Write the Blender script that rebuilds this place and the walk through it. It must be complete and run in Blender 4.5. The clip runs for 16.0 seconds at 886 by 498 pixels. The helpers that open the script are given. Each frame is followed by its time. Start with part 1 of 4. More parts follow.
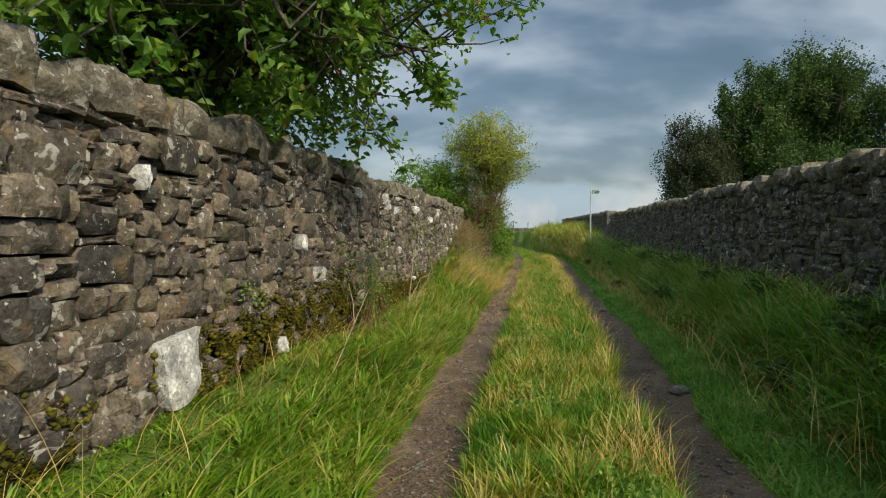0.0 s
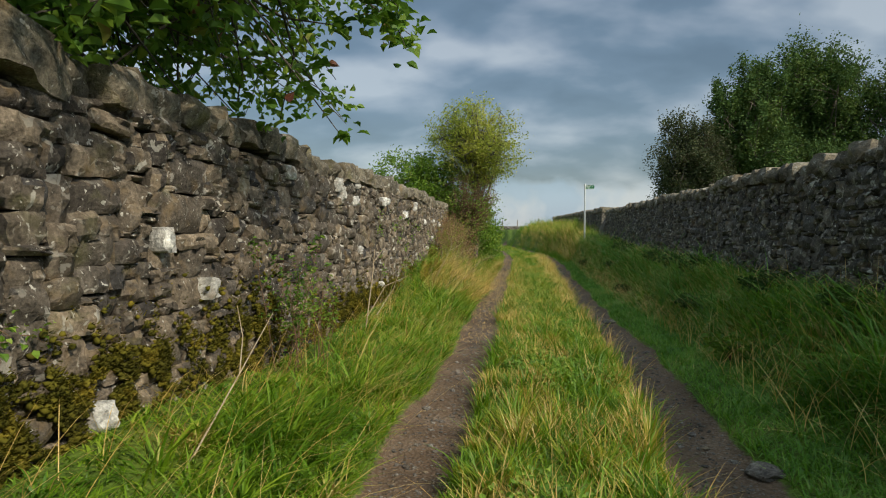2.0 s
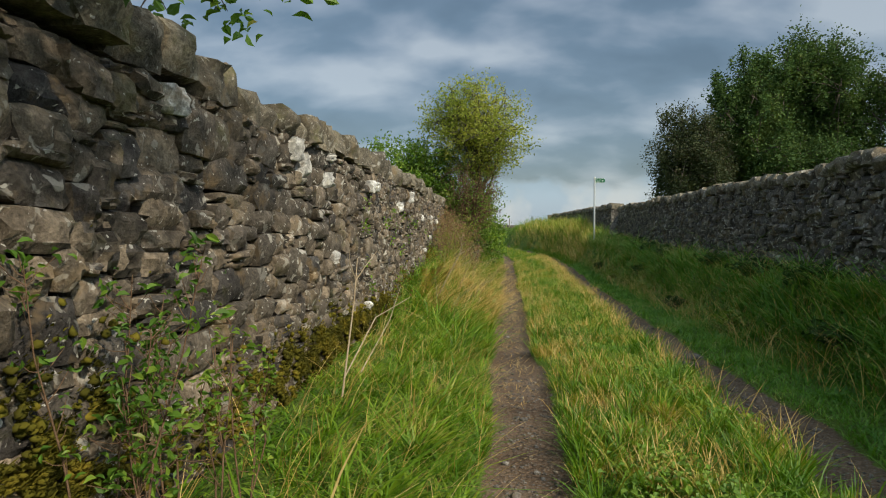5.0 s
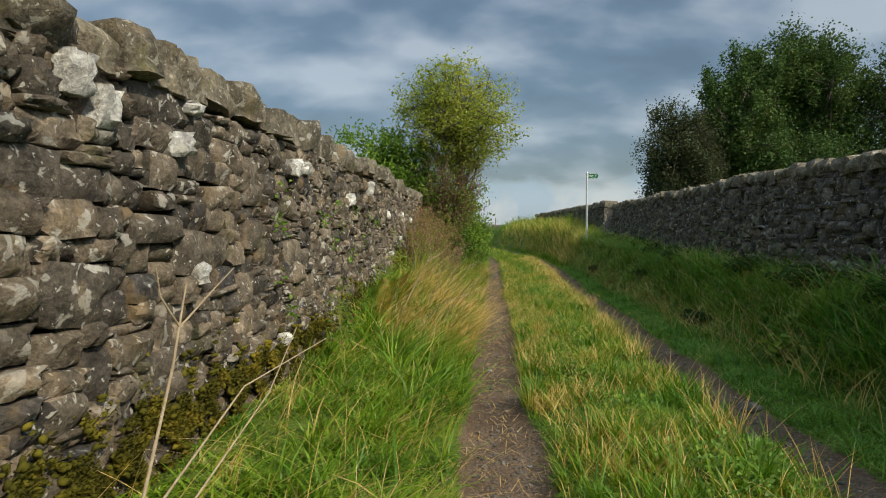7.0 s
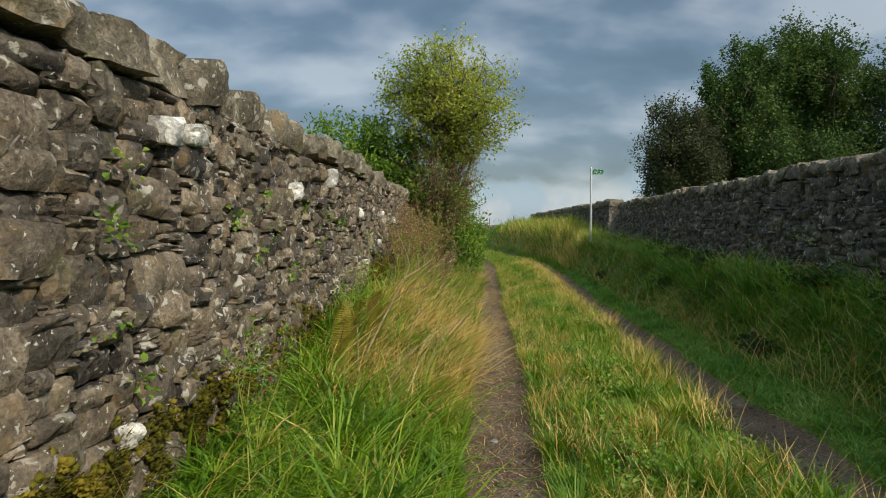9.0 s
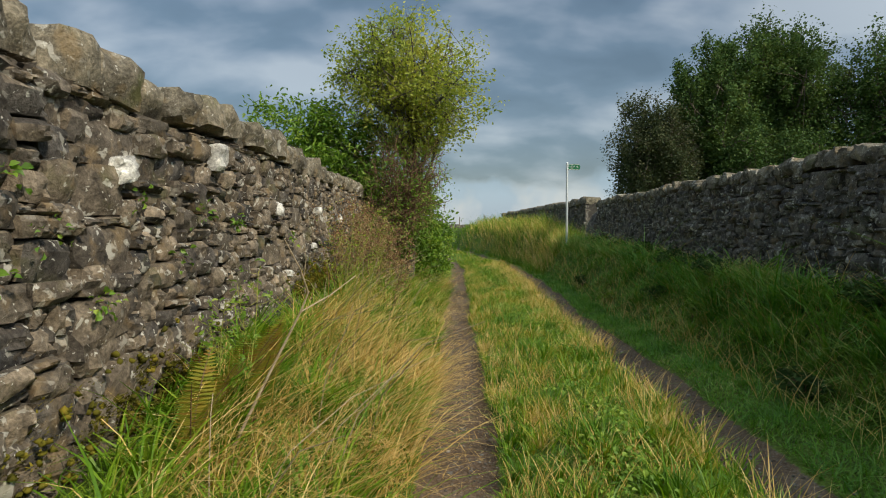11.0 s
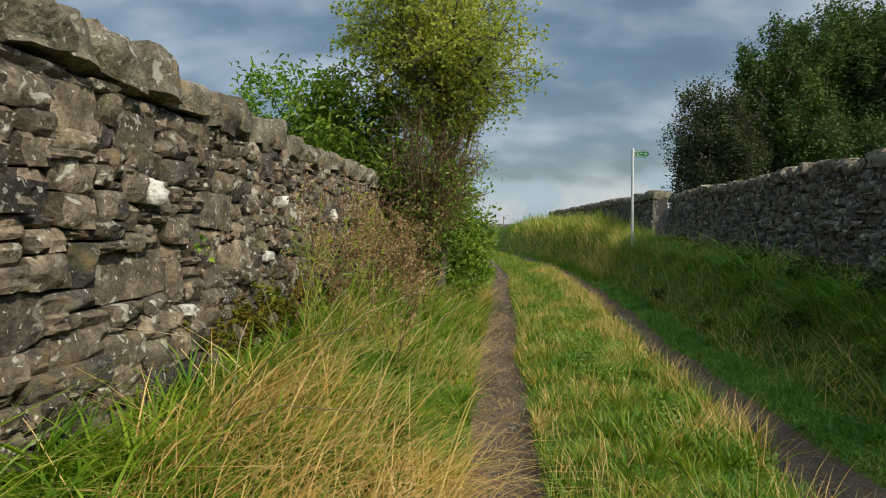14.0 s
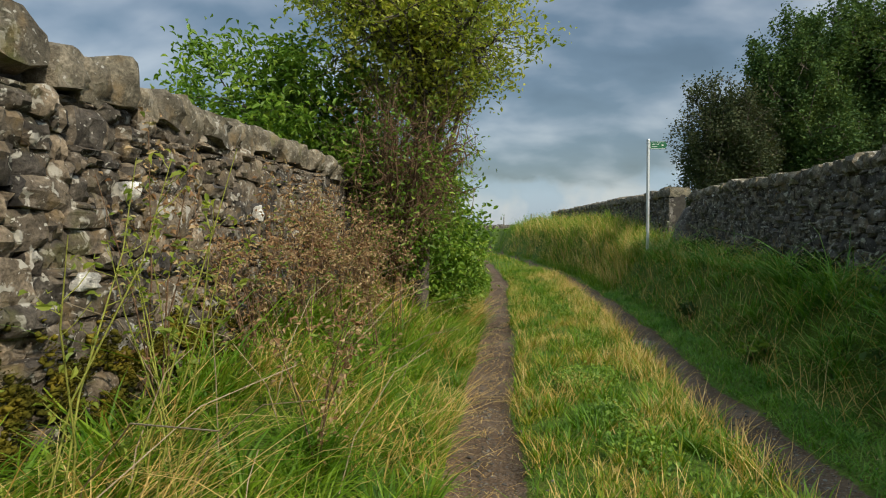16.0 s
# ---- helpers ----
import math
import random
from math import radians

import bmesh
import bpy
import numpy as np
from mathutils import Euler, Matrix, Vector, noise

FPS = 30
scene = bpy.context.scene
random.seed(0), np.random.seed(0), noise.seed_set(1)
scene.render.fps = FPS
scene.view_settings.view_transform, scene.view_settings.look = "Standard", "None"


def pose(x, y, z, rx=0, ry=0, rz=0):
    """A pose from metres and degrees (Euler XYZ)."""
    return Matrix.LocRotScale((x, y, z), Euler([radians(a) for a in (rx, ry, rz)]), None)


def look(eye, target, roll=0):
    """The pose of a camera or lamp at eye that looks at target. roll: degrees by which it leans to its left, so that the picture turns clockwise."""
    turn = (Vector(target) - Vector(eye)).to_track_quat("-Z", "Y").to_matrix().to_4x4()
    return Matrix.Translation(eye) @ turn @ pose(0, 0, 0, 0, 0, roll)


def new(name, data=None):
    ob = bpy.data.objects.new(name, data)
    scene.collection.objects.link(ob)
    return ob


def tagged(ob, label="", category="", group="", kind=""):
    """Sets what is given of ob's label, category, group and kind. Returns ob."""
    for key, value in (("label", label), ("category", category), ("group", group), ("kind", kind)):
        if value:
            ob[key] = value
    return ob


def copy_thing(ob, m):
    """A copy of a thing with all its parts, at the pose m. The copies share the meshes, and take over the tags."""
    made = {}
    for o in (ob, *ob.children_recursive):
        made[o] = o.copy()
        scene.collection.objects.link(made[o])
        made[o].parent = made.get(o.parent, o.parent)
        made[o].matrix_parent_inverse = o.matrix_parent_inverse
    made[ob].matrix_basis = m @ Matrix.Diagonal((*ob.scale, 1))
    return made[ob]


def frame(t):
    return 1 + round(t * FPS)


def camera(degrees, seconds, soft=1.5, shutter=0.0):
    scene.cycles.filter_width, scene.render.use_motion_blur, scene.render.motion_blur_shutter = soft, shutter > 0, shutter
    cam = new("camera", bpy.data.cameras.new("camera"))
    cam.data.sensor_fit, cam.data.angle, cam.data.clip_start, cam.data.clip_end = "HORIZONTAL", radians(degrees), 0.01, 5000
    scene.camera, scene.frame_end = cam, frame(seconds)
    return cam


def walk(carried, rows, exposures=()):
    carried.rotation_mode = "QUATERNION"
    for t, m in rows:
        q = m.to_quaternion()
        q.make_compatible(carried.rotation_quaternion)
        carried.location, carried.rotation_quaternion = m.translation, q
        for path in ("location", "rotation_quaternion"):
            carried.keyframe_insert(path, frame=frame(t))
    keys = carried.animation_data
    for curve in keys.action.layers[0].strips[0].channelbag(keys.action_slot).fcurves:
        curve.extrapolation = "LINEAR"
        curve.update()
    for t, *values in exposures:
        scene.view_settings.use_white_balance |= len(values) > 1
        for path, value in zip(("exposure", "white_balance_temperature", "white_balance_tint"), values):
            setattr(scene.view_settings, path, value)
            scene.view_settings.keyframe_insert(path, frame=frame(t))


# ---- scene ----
cam = camera(73.2, 16.0, soft=1.1)
METRES, EYE, TILT, LEAN, TURN = 14.6, 1.35, -1.95, 0.0, 6.7
ROWS = [
    (0.0, 0.0, 0.0, 0.0, -0.0, 0.0, 0.0),
    (0.5, 0.0095, 0.0297, -0.0022, -2.48, -0.02, 0.04),
    (1.0, 0.0133, 0.0586, -0.0014, -1.31, -0.05, 0.06),
    (1.5, 0.0112, 0.0946, 0.0006, -0.35, -0.09, 0.04),
    (2.0, 0.0151, 0.1273, 0.0009, -1.03, -0.12, 0.06),
    (2.5, 0.0151, 0.159, 0.0034, 1.28, -0.12, 0.1),
    (3.0, 0.0098, 0.193, 0.0065, 2.25, -0.18, 0.07),
    (3.5, 0.0061, 0.2243, 0.0058, 1.64, -0.16, 0.12),
    (4.0, 0.0008, 0.2537, 0.0038, 1.74, -0.16, 0.19),
    (4.5, -0.0059, 0.2829, 0.004, -1.46, -0.2, 0.05),
    (7.0, 0.0208, 0.4414, 0.0077, -3.64, -0.21, 0.21),
    (7.5, 0.0221, 0.4713, 0.0095, -4.58, -0.22, 0.23),
    (8.0, 0.0261, 0.5059, 0.0086, -4.75, -0.19, 0.24),
    (8.5, 0.0318, 0.5358, 0.0102, -3.49, -0.17, 0.27),
    (9.0, 0.0338, 0.5677, 0.0132, -4.31, -0.2, 0.26),
    (11.5, 0.0632, 0.7124, 0.0187, -7.19, -0.29, 0.39),
    (12.0, 0.0671, 0.7449, 0.0197, -7.14, -0.32, 0.38),
    (12.5, 0.0746, 0.7746, 0.0184, -7.17, -0.29, 0.4),
    (13.0, 0.0812, 0.8029, 0.0221, -2.9, -0.25, 0.43),
    (13.5, 0.082, 0.8337, 0.0223, -1.91, -0.29, 0.35),
    (14.0, 0.0866, 0.8616, 0.023, -2.87, -0.25, 0.37),
    (14.5, 0.0956, 0.892, 0.0263, -2.67, -0.25, 0.36),
    (15.0, 0.0995, 0.9215, 0.0239, -2.27, -0.22, 0.41),
    (15.5, 0.103, 0.9508, 0.0267, -2.7, -0.22, 0.4),
    (16.0, 0.1107, 0.9829, 0.0282, -2.73, -0.2, 0.42),
]
walk(cam, [(t, pose(0, 0, EYE, TILT, LEAN, TURN) @ pose(METRES * x, METRES * y, METRES * z, 90 + pitch, roll, yaw)) for t, x, y, z, yaw, pitch, roll in ROWS],
     exposures=[(0.0, 0.2), (16.0, 0.2)])

# ---- light: broken cloud, soft sun from behind on the right ----
SUN_ELEV, SUN_TO = radians(38.5), Vector((0.57, -0.50, 0.60)).normalized()
sun = new("sun", bpy.data.lights.new("sun", "SUN"))
sun.data.energy, sun.data.angle, sun.data.color = 4.0, radians(3.0), (1.0, 0.89, 0.70)
sun.matrix_world = look(SUN_TO * 50, (0, 0, 0))

world = bpy.data.worlds.new("sky")
scene.world = world
world.use_nodes = True
nt = world.node_tree
nt.nodes.clear()


def node(tree, kind, inputs=None, **props):
    n = tree.nodes.new(kind)
    for k, v in props.items():
        setattr(n, k, v)
    for k, v in (inputs or {}).items():
        if isinstance(v, bpy.types.NodeSocket):
            tree.links.new(v, n.inputs[k])
        else:
            n.inputs[k].default_value = v
    return n


def ramp(tree, fac, stops, mode="LINEAR"):
    n = node(tree, "ShaderNodeValToRGB", {0: fac})
    n.color_ramp.interpolation = mode
    els = n.color_ramp.elements
    while len(els) < len(stops):
        els.new(0.5)
    for e, (p, c) in zip(els, stops):
        e.position = p
        e.color = (*c, 1) if not isinstance(c, (int, float)) else (c, c, c, 1)
    return n.outputs[0]


def calc(tree, op, a, b=0.0, clamp=False):
    return node(tree, "ShaderNodeMath", {0: a, 1: b}, operation=op, use_clamp=clamp).outputs[0]


def mixc(tree, fac, a, b, blend="MIX"):
    n = node(tree, "ShaderNodeMix", data_type="RGBA", blend_type=blend)
    for i, v in ((0, fac), (6, a), (7, b)):
        if isinstance(v, bpy.types.NodeSocket):
            tree.links.new(v, n.inputs[i])
        else:
            n.inputs[i].default_value = v if i == 0 else (*v, 1)
    return n.outputs[2]


def build_sky(tree):
    sky = node(tree, "ShaderNodeTexSky", sky_type="NISHITA", sun_disc=False, sun_elevation=SUN_ELEV,
               sun_rotation=math.atan2(SUN_TO.x, SUN_TO.y), air_density=1.2, dust_density=1.0)
    gen = node(tree, "ShaderNodeTexCoord").outputs["Generated"]
    sep = node(tree, "ShaderNodeSeparateXYZ", {0: gen})
    up = calc(tree, "MAXIMUM", sep.outputs[2], 0.0)
    den = calc(tree, "ADD", up, 0.45)
    flat = node(tree, "ShaderNodeCombineXYZ", {0: calc(tree, "DIVIDE", sep.outputs[0], den),
                                               1: calc(tree, "DIVIDE", sep.outputs[1], den), 2: 0.0}).outputs[0]
    wide = node(tree, "ShaderNodeVectorMath", {0: flat, 1: (0.8, 1.15, 1.0)}, operation="MULTIPLY").outputs[0]
    big = node(tree, "ShaderNodeTexNoise", {"Vector": wide, "Scale": 2.5, "Detail": 3.0, "Roughness": 0.45, "Distortion": 0.25}).outputs[0]
    fine = node(tree, "ShaderNodeTexNoise", {"Vector": wide, "Scale": 6.2, "Detail": 4.0, "Roughness": 0.48, "Distortion": 0.15}).outputs[0]
    mixd = calc(tree, "ADD", calc(tree, "MULTIPLY", big, 0.68), calc(tree, "MULTIPLY", fine, 0.32))
    cloud = ramp(tree, mixd, [(0.39, (0.112, 0.18, 0.245)), (0.46, (0.165, 0.25, 0.335)), (0.52, (0.33, 0.41, 0.50)), (0.60, (0.60, 0.67, 0.73))])
    # a strip of open sky and small white cloud under the ragged edge of the overcast
    puff = node(tree, "ShaderNodeTexNoise", {"Vector": gen, "Scale": 9.0, "Detail": 4.0, "Roughness": 0.5}).outputs[0]
    edge = calc(tree, "ADD", up, calc(tree, "MULTIPLY", calc(tree, "SUBTRACT", puff, 0.5), 0.13))
    low = ramp(tree, edge, [(0.03, 1.0), (0.058, 0.75), (0.078, 0.0)])
    clear = mixc(tree, ramp(tree, puff, [(0.42, 0.0), (0.56, 1.0)]), (0.42, 0.60, 0.80), (0.72, 0.80, 0.88))
    hazy = mixc(tree, low, cloud, clear)
    # the cloud is thinner and brighter round the sun, behind the walker
    toward = node(tree, "ShaderNodeVectorMath", {0: gen, 1: tuple(SUN_TO)}, operation="DOT_PRODUCT").outputs["Value"]
    thin = ramp(tree, toward, [(0.05, (1.0, 1.0, 1.0)), (0.5, (1.9, 1.85, 1.75)), (1.0, (3.6, 3.4, 3.1))])
    hazy = mixc(tree, 1.0, hazy, thin, "MULTIPLY")
    # overcast skies are brightest overhead
    hazy = mixc(tree, 1.0, hazy, ramp(tree, up, [(0.42, 1.0), (0.9, 2.3)]), "MULTIPLY")
    seen = mixc(tree, 0.06, hazy, sky.outputs[0])
    bg = node(tree, "ShaderNodeBackground", {"Color": seen, "Strength": 0.52})
    node(tree, "ShaderNodeOutputWorld", {0: bg.outputs[0]})


build_sky(nt)


# ---- materials ----
def material(name):
    m = bpy.data.materials.new(name)
    m.use_nodes = True
    m.node_tree.nodes.clear()
    return m, m.node_tree


def noise_at(t, scale, detail=4.0, rough=0.55, vec=None, dist=0.0):
    i = {"Scale": scale, "Detail": detail, "Roughness": rough, "Distortion": dist}
    if vec is not None:
        i["Vector"] = vec
    return node(t, "ShaderNodeTexNoise", i).outputs[0]


def place(t):
    return node(t, "ShaderNodeNewGeometry").outputs["Position"]


def chance(t):
    """A random number for each piece, whether it is an object or an island."""
    a = node(t, "ShaderNodeNewGeometry").outputs["Random Per Island"]
    b = node(t, "ShaderNodeObjectInfo").outputs["Random"]
    return calc(t, "FRACT", calc(t, "ADD", calc(t, "MULTIPLY", a, 7.31), calc(t, "MULTIPLY", b, 5.77)))


def finish(t, color, rough, bump=None, strength=0.5, dist=0.02, spec=0.3, metal=0.0):
    ins = {"Base Color": color, "Roughness": rough, "Specular IOR Level": spec, "Metallic": metal}
    if bump is not None:
        ins["Normal"] = node(t, "ShaderNodeBump", {"Strength": strength, "Distance": dist, "Height": bump}).outputs[0]
    p = node(t, "ShaderNodeBsdfPrincipled")
    for k, v in ins.items():
        if isinstance(v, bpy.types.NodeSocket):
            t.links.new(v, p.inputs[k])
        else:
            p.inputs[k].default_value = (*v, 1) if k == "Base Color" else v
    node(t, "ShaderNodeOutputMaterial", {0: p.outputs[0]})


def stone_material(name, tones, lichen=0.5, moss=0.5):
    m, t = material(name)
    pos = place(t)
    r = chance(t)
    base = ramp(t, r, [(i / (len(tones) - 1), c) for i, c in enumerate(tones)])
    n1 = noise_at(t, 9.0, 6.0, 0.65, pos)
    n2 = noise_at(t, 55.0, 5.0, 0.7, pos)
    mott = mixc(t, 1.0, base, ramp(t, n1, [(0.28, 0.35), (0.5, 0.9), (0.72, 1.8)]), "MULTIPLY")
    mott = mixc(t, 1.0, mott, ramp(t, n2, [(0.28, 0.45), (0.5, 1.0), (0.72, 1.65)]), "MULTIPLY")
    # pale lichen discs and rust stains
    l1 = noise_at(t, 13.0, 3.0, 0.5, pos, 0.6)
    l2 = noise_at(t, 1.3, 2.0, 0.5, pos)
    lm = calc(t, "MULTIPLY", ramp(t, l1, [(0.60, 0.0), (0.635, 1.0)]), ramp(t, l2, [(0.38, 0.0), (0.56, lichen)]))
    mott = mixc(t, lm, mott, (0.46, 0.44, 0.38))
    l3 = noise_at(t, 34.0, 2.0, 0.5, pos, 0.4)
    mott = mixc(t, calc(t, "MULTIPLY", ramp(t, l3, [(0.66, 0.0), (0.70, 1.0)]), lichen), mott, (0.52, 0.50, 0.44))
    o1 = noise_at(t, 6.0, 4.0, 0.6, node(t, "ShaderNodeVectorMath", {0: pos, 1: (31.0, 7.0, 3.0)}, operation="ADD").outputs[0])
    mott = mixc(t, ramp(t, o1, [(0.56, 0.0), (0.70, 0.6)]), mott, (0.23, 0.16, 0.08))
    g1 = noise_at(t, 3.2, 6.0, 0.62, node(t, "ShaderNodeVectorMath", {0: pos, 1: (5.0, 17.0, 9.0)}, operation="ADD").outputs[0])
    mott = mixc(t, ramp(t, g1, [(0.58, 0.0), (0.70, moss)]), mott, (0.10, 0.105, 0.025))
    h = calc(t, "ADD", calc(t, "MULTIPLY", n1, 1.0), calc(t, "MULTIPLY", n2, 0.35))
    finish(t, mott, 0.9, h, 1.0, 0.03, 0.2)
    return m


def leafy(name, stops, translucent=0.35, patch=0.0, patch_scale=1.2, gloss=0.35, rough=0.5):
    """Leaves and blades: colour by piece, shifted over patches of the ground."""
    m, t = material(name)
    r = chance(t)
    if patch:
        p = noise_at(t, patch_scale, 3.0, 0.55, place(t))
        r = calc(t, "ADD", calc(t, "MULTIPLY", r, 1 - patch * 0.5), calc(t, "MULTIPLY", calc(t, "SUBTRACT", p, 0.47), patch * 3.4), True)
    col = ramp(t, r, stops)
    d = node(t, "ShaderNodeBsdfPrincipled", {"Base Color": col, "Roughness": rough, "Specular IOR Level": gloss})
    tr = node(t, "ShaderNodeBsdfTranslucent", {0: mixc(t, 1.0, col, (1.25, 1.2, 0.7), "MULTIPLY")})
    mx = node(t, "ShaderNodeMixShader", {0: translucent, 1: d.outputs[0], 2: tr.outputs[0]})
    node(t, "ShaderNodeOutputMaterial", {0: mx.outputs[0]})
    return m


def bark_material(name, a, b):
    m, t = material(name)
    n1 = noise_at(t, 22.0, 6.0, 0.7, place(t))
    finish(t, ramp(t, n1, [(0.3, a), (0.7, b)]), 0.9, n1, 0.8, 0.02, 0.15)
    return m


def plain(name, color, rough=0.7, metal=0.0, var=0.15, scale=30.0):
    m, t = material(name)
    n1 = noise_at(t, scale, 4.0, 0.6, place(t))
    c = mixc(t, 1.0, color, ramp(t, n1, [(0.3, 1 - var), (0.7, 1 + var)]), "MULTIPLY")
    finish(t, c, rough, n1, 0.15, 0.01, 0.4, metal)
    return m


STONE_L = stone_material("dry_stone_warm", [(0.046, 0.041, 0.037), (0.103, 0.086, 0.067), (0.155, 0.124, 0.089), (0.075, 0.065, 0.053), (0.215, 0.171, 0.121), (0.126, 0.104, 0.077), (0.048, 0.046, 0.045)], 0.8, 0.45)
STONE_R = stone_material("dry_stone_shaded_side", [(0.075, 0.070, 0.066), (0.12, 0.11, 0.098), (0.16, 0.14, 0.115), (0.09, 0.082, 0.074), (0.20, 0.175, 0.14)], 0.9, 0.35)
COPE = stone_material("coping_stone", [(0.10, 0.088, 0.066), (0.15, 0.13, 0.096), (0.185, 0.16, 0.115), (0.13, 0.115, 0.085)], 0.6, 0.6)
WHITE = stone_material("white_crusted_stone", [(0.42, 0.41, 0.38), (0.5, 0.49, 0.45), (0.46, 0.45, 0.42)], 0.9, 0.1)
# hearting coloured well below the stones' tone, to paint shade into the gaps
CORE = plain("wall_hearting_gap_shade", (0.045, 0.040, 0.034), 0.95, 0.0, 0.4, 12.0)
PEBBLE = stone_material("track_gravel", [(0.08, 0.072, 0.062), (0.13, 0.115, 0.10), (0.10, 0.085, 0.07), (0.19, 0.175, 0.155)], 0.1, 0.0)
MOSS = leafy("moss_tufts", [(0.0, (0.065, 0.062, 0.010)), (0.5, (0.12, 0.108, 0.014)), (1.0, (0.21, 0.165, 0.022))], 0.2, 1.1, 7.0, 0.1, 0.9)
BARK = bark_material("grey_bark", (0.05, 0.042, 0.034), (0.15, 0.13, 0.105))
TWIG = bark_material("dead_stem", (0.28, 0.21, 0.13), (0.44, 0.36, 0.25))
GREENSTEM = bark_material("green_stem", (0.16, 0.19, 0.03), (0.34, 0.34, 0.08))
BROWNSTEM = bark_material("brown_stem", (0.10, 0.06, 0.035), (0.22, 0.14, 0.085))
GREEN_A = (0.064, 0.156, 0.007)
GREEN_B = (0.142, 0.255, 0.011)
YELLOW = (0.29, 0.265, 0.027)
STRAW = (0.50, 0.37, 0.14)
GRASS_MID = leafy("strip_grass", [(0.0, GREEN_A), (0.46, GREEN_B), (0.72, YELLOW), (0.97, STRAW)], 0.4, 0.8, 2.3)
GRASS_LEFT = leafy("verge_grass", [(0.0, GREEN_A), (0.45, GREEN_B), (0.84, (0.27, 0.36, 0.03)), (1.0, STRAW)], 0.4, 0.65, 2.2)
GRASS_RIGHT = leafy("bank_grass", [(0.0, (0.054, 0.16, 0.012)), (0.5, (0.122, 0.265, 0.022)), (0.88, (0.21, 0.32, 0.06)), (1.0, (0.46, 0.38, 0.17))], 0.42, 0.55, 1.6)
GRASS_DRY = leafy("straw_grass", [(0.0, (0.45, 0.28, 0.075)), (0.5, (0.62, 0.42, 0.135)), (1.0, (0.72, 0.55, 0.25))], 0.3, 0.3, 1.5)
LEAF_NEAR = leafy("hawthorn_leaf", [(0.0, (0.05, 0.12, 0.014)), (0.55, (0.11, 0.22, 0.025)), (0.88, (0.22, 0.31, 0.04)), (0.97, (0.20, 0.09, 0.05)), (1.0, (0.24, 0.08, 0.06))], 0.4, 0.3, 1.2)
LEAF_YELLOW = leafy("ash_leaf", [(0.0, (0.16, 0.22, 0.03)), (0.5, (0.31, 0.36, 0.055)), (1.0, (0.52, 0.50, 0.11))], 0.5, 0.6, 0.5)
LEAF_BRIGHT = leafy("elder_leaf", [(0.0, (0.075, 0.155, 0.016)), (0.6, (0.155, 0.27, 0.03)), (1.0, (0.31, 0.40, 0.065))], 0.4, 0.4, 1.0)
LEAF_DARK = leafy("sycamore_leaf", [(0.0, (0.04, 0.075, 0.026)), (0.6, (0.07, 0.12, 0.036)), (1.0, (0.13, 0.175, 0.055))], 0.25, 0.5, 0.35, 0.08, 0.8)
LEAF_PURPLE = leafy("thorn_leaf", [(0.0, (0.04, 0.055, 0.03)), (0.6, (0.07, 0.085, 0.042)), (1.0, (0.115, 0.11, 0.065))], 0.25, 0.4, 0.4, 0.08, 0.8)
DOCK = leafy("dead_flower_head", [(0.0, (0.17, 0.09, 0.045)), (0.35, (0.30, 0.19, 0.10)), (0.7, (0.42, 0.32, 0.18)), (0.8, (0.14, 0.2, 0.04)), (1.0, (0.2, 0.27, 0.05))], 0.2, 0.3, 2.0, 0.1, 0.9)
FERN = leafy("fern_frond", [(0.0, (0.16, 0.20, 0.02)), (0.5, (0.30, 0.26, 0.035)), (1.0, (0.27, 0.12, 0.035))], 0.35, 0.5, 3.0)
STEEL = plain("galvanised_steel", (0.56, 0.58, 0.58), 0.45, 0.6, 0.08, 20.0)
SIGN_GREEN = plain("green_sign_enamel", (0.012, 0.11, 0.045), 0.4, 0.0, 0.05)
SIGN_WHITE = plain("white_sign_enamel", (0.8, 0.8, 0.78), 0.4, 0.0, 0.03)
WOOD = bark_material("weathered_wood", (0.12, 0.10, 0.08), (0.25, 0.22, 0.18))


def ground_material():
    m, t = material("lane_ground")
    pos = place(t)
    track = node(t, "ShaderNodeAttribute", attribute_name="track").outputs["Fac"]
    n1 = noise_at(t, 2.2, 5.0, 0.6, pos)
    n2 = noise_at(t, 38.0, 5.0, 0.7, pos)
    v = node(t, "ShaderNodeTexVoronoi", {"Vector": pos, "Scale": 42.0}).outputs[0]
    dirt = ramp(t, n1, [(0.3, (0.066, 0.042, 0.026)), (0.55, (0.120, 0.080, 0.050)), (0.75, (0.17, 0.125, 0.088))])
    dirt = mixc(t, 1.0, dirt, ramp(t, n2, [(0.25, 0.55), (0.5, 1.0), (0.75, 1.5)]), "MULTIPLY")
    dirt = mixc(t, ramp(t, v, [(0.16, 0.55), (0.34, 0.0)]), dirt, (0.18, 0.165, 0.145))
    turf = ramp(t, n1, [(0.3, (0.05, 0.09, 0.01)), (0.6, (0.09, 0.135, 0.016)), (0.8, (0.18, 0.18, 0.04))])
    turf = mixc(t, 1.0, turf, ramp(t, n2, [(0.25, 0.5), (0.5, 1.0), (0.75, 1.4)]), "MULTIPLY")
    edge = calc(t, "ADD", track, calc(t, "MULTIPLY", calc(t, "SUBTRACT", noise_at(t, 14.0, 4.0, 0.6, pos), 0.5), 0.9))
    col = mixc(t, ramp(t, edge, [(0.4, 0.0), (0.6, 1.0)]), turf, dirt)
    h = calc(t, "SUBTRACT", n2, calc(t, "MULTIPLY", v, 0.9))
    finish(t, col, 0.92, h, 0.8, 0.02, 0.2)
    return m


GROUND = ground_material()


